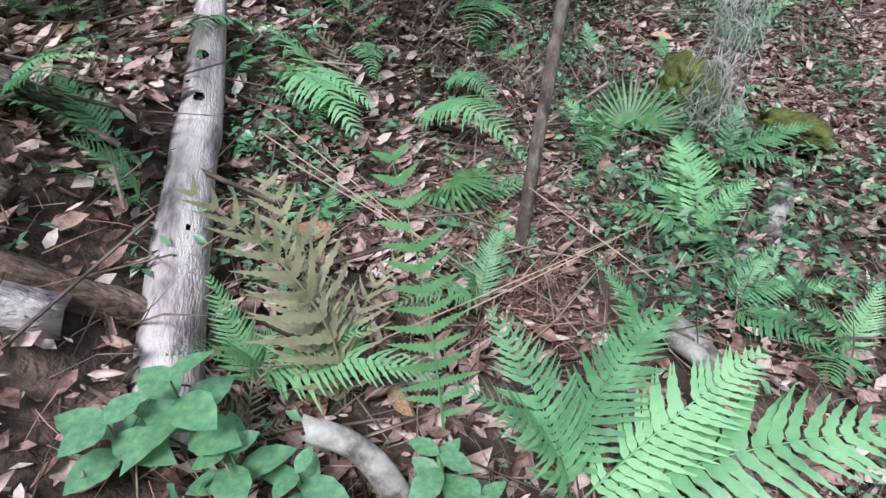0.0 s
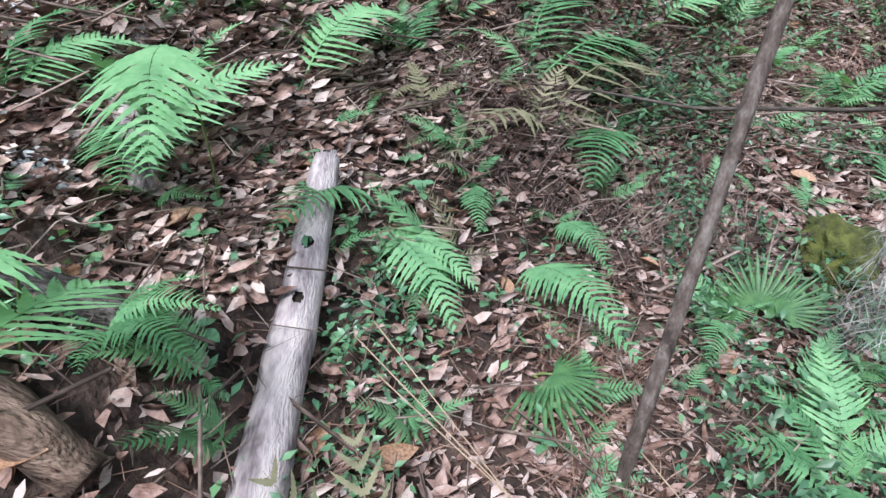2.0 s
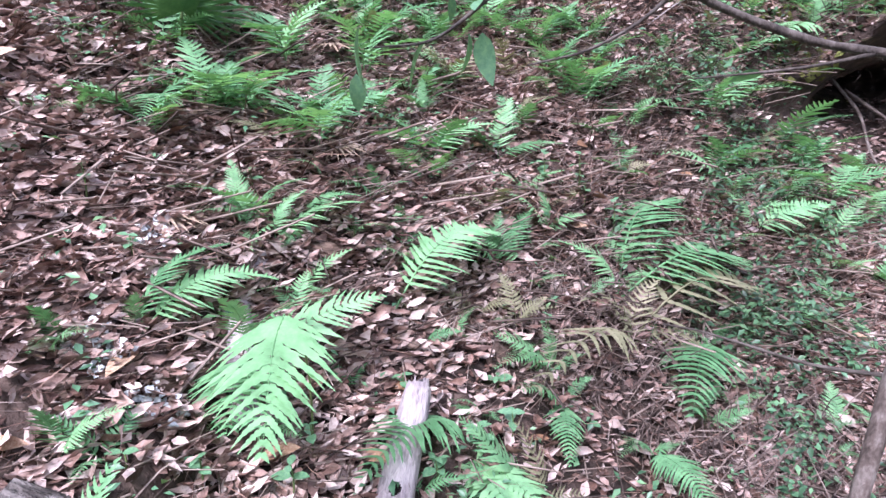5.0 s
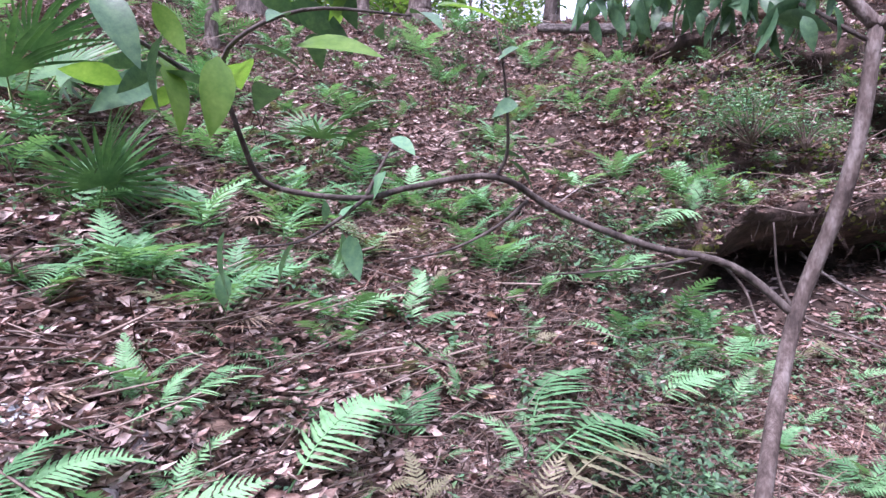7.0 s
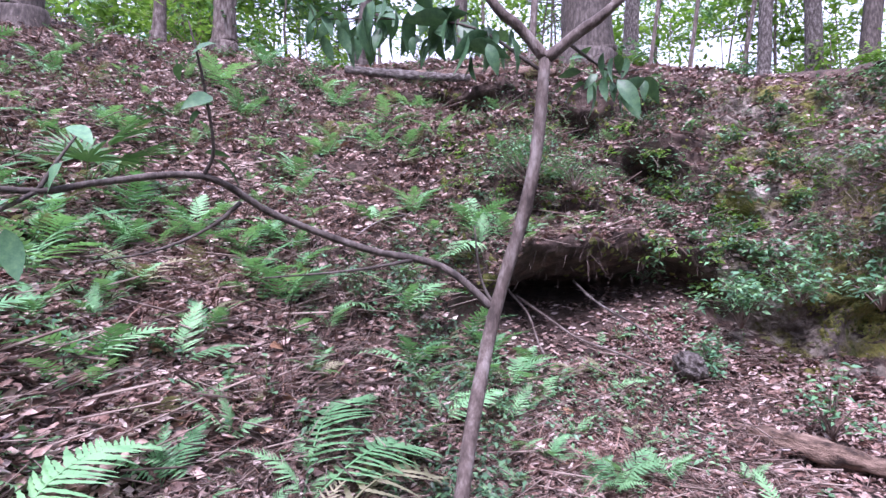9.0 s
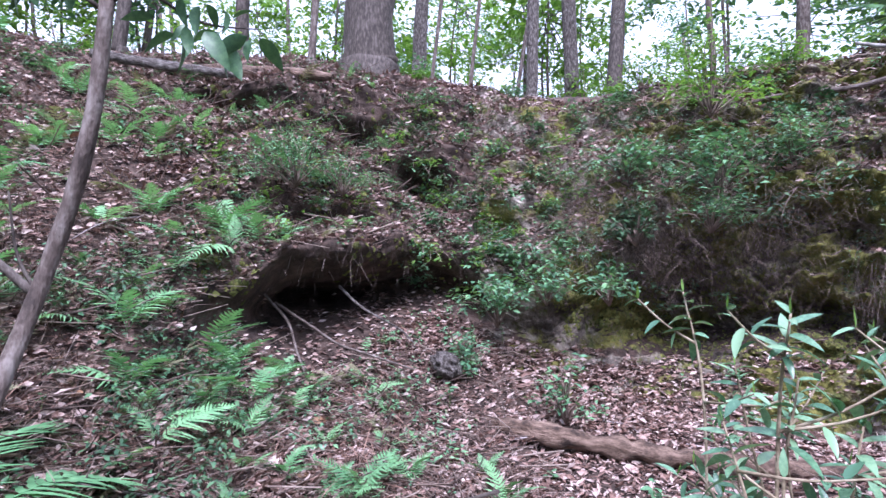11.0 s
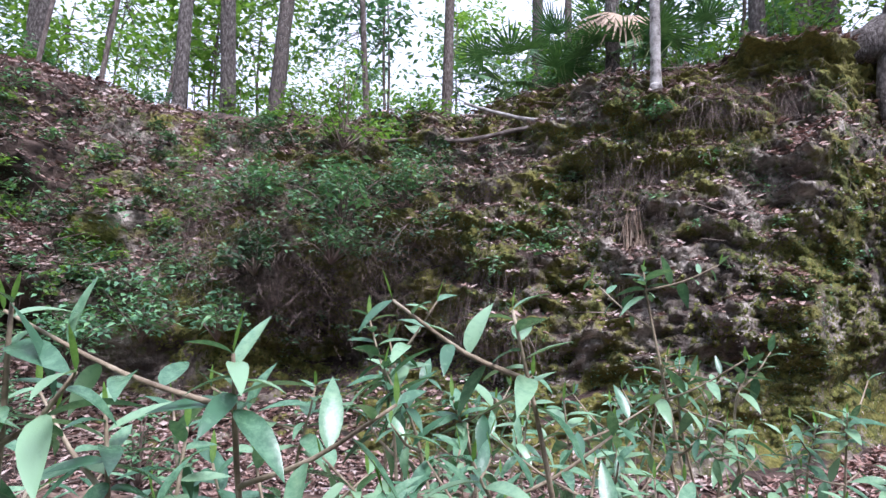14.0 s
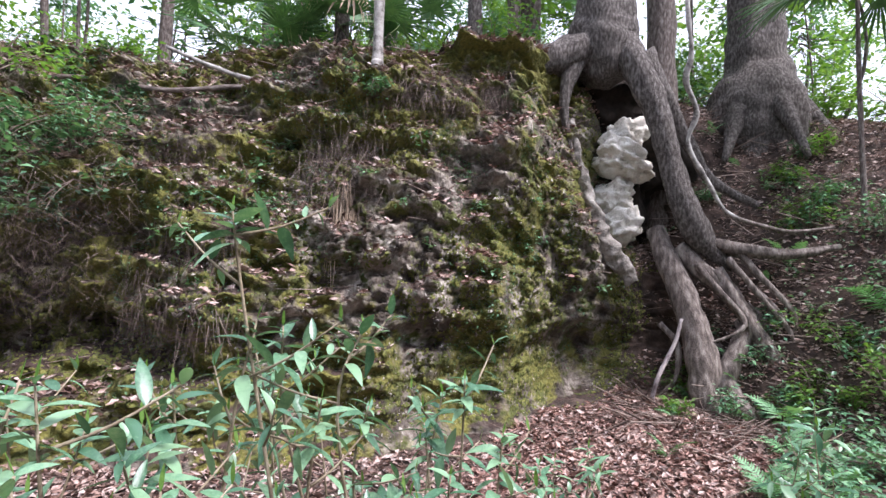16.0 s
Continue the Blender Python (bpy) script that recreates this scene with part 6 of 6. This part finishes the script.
litter("twigs", 900, lambda: polar(rnd(97, 112), rnd(8, 12)), 0.2, 0.6, TWIG, "roots and sticks on the bank beside the roots", 0.1, STICK, 0.03, 0.9, "twigs")
for k in range(26):
    x, y = polar(rnd(100, 113), rnd(8.4, 12.2))
    at, _ = drop(x, y)
    bush(x, y, at.z, rnd(0.25, 0.5), rnd(0.25, 0.5), 200, 0.05, 0.1, (LEAF_BRIGHT, LEAF)[k % 2], "small leafy green plant on the bank", 9)

# cabbage palms on the rim
for x, y, h in ((10.0, 4.6, 0.5), (10.4, 3.7, 0.3), (9.9, 5.4, 0.2), (10.9, 4.4, 0.9), (11.4, 3.2, 0.4)):
    at, _ = drop(x, y)
    palmetto(x, y, [(37 * k + rnd(-12, 12), rnd(25, 78), rnd(0.5, 1.1)) for k in range(11)], rnd(0.5, 0.65), label="large green cabbage palm with drooping fan leaves on the rim")
palmetto(10.2, 3.9, [(a, -20, 0.3) for a in (200, 240, 280, 320)], 0.6, True, "dead grey-tan palm fans hanging from a palm trunk", 6.3)
tree_trunk(11.2, -3.15, 0.035, 4.6, BARK_SAP, "slim cabbage palm trunk with pale bark on the bank")
palmetto(11.2, -3.15, [(36 * k + rnd(-10, 10), rnd(-25, 45), rnd(0.4, 0.7)) for k in range(10)], 0.85, label="green cabbage palm crown with drooping fans", z=6.1)
tree_trunk(10.3, 4.0, 0.11, 5, BARK, "cabbage palm trunk with dry leaf bases")


# ---- Spanish moss and lichen ----
def spanish_moss(x, y, z, length, width, count):
    mats = []
    for k in range(count):
        p = (x + rnd(-width, width), y + rnd(-width, width), z - rnd(0, length))
        mats.append(aim(p, (rnd(-0.5, 0.5), rnd(-0.5, 0.5), -1), rnd(-1.5, 1.5), (0.12, rnd(0.06, 0.16), 0.25)))
    scatter("spanish_moss", *BLADE, mats, TILLANDSIA, "grey wisps of hanging moss", "moss")


spanish_moss(1.1, 2.3, 1.2, 0.5, 0.06, 380)
spanish_moss(1.09, 2.2, 0.95, 0.55, 0.09, 620)
log_thing("dead_branch", [(1.6, 1.95, 1.42, 0.008), (1.07, 2.22, 1.27, 0.01), (0.88, 2.40, 1.14, 0.011), (0.62, 2.53, 1.08, 0.011), (0.22, 2.75, 1.02, 0.008), (-0.02, 2.9, 0.98, 0.006)], BARK_DARK, "thin bare dead branch caught across the sapling", 7, 0.2, 2.2, False, 4)
log_thing("fallen_log", [(0.3, 9.3, 4.72, 0.07), (0.79, 9.3, 4.72, 0.09), (2.02, 8.8, 4.66, 0.08), (2.4, 8.6, 4.6, 0.05)], ROTWOOD, "grey-brown log lying along the edge of the bank", 12, 0.4, 3.3)
log_thing("fallen_log", [(-0.6, 9.2, 4.75, 0.06), (0.4, 9.0, 4.62, 0.07), (1.2, 8.8, 4.55, 0.05)], BARK, "dark log lying along the edge of the bank", 12, 0.4, 4.3)
for x, y, az, ln in ((-1.29, 2.56, 20, 0.2), (-1.1, 2.62, -15, 0.22), (-1.38, 2.3, 60, 0.14), (-1.5, 2.1, 10, 0.16), (-1.1, 1.95, 35, 0.15)):
    at, n = drop(x, y)
    slab = link("bark_slab", *tube_data([(-ln / 2, 0, 0, 0.03), (0, 0.01, 0.012, 0.034), (ln / 2, 0, 0, 0.022)], 10, 5, 0.4, 18, seed=x), ROTWOOD)
    slab.matrix_world = Matrix.Translation(at + n * 0.015) @ Matrix.Rotation(radians(az), 4, "Z") @ Matrix.Diagonal((1, 1, 0.35, 1))
    tagged(slab, "flat slab of weathered brown bark on the litter", "bark", "bark slabs")
spanish_moss(7.9, 10.0, 8.2, 1.5, 0.5, 500)
spanish_moss(8.6, 9.6, 8.0, 1.3, 0.4, 400)
spanish_moss(9.9, 4.9, 7.6, 1.2, 0.4, 300)


def lichen(x, y, size, count):
    mats = []
    for k in range(count):
        at, n = drop(x + rnd(-size, size), y + rnd(-size, size))
        a = rnd(0, 6.283)
        mats.append(aim(at + n * rnd(0.01, 0.05), (math.cos(a), math.sin(a), rnd(-0.2, 0.6)), rnd(-1, 1), (rnd(0.012, 0.032),) * 3, n))
    scatter("lichen", *leaf_shape(1, 0.9, 3, 0.4, 0.3), mats, LICHEN, "patch of frilly whitish lichen on rotten wood", "lichen")


lichen(-1.7, 1.74, 0.07, 120)
lichen(-1.5, 1.72, 0.06, 70)
lichen(-1.9, 2.2, 0.06, 60)
seedling(-1.41, 1.5, 0.06, 1, 0.07, "single yellow-green seedling by the rotten log")

# ---- thin dry stalks crossing the ferns ----
STALK = [((0.02, 1.1, 0.35), (0.5, 1.35, 0.42)), ((-0.2, 1.05, 0.3), (0.62, 1.45, 0.4)), ((0.25, 1.5, 0.5), (0.55, 1.15, 0.42)), ((-0.6, 1.7, 0.6), (0.1, 1.25, 0.35)), ((-0.55, 1.75, 0.62), (0.0, 1.3, 0.38)), ((-0.5, 1.6, 0.55), (-0.05, 1.35, 0.4))]
for a, b in STALK:
    log_thing("dead_stalk", [(*a, 0.0025), (*[(p + q) / 2 for p, q in zip(a, b)], 0.002), (*b, 0.0015)], PALM_DRY, "thin tan dry stalk fallen across the ferns", 5, 0.1, 1.0, False, 3)
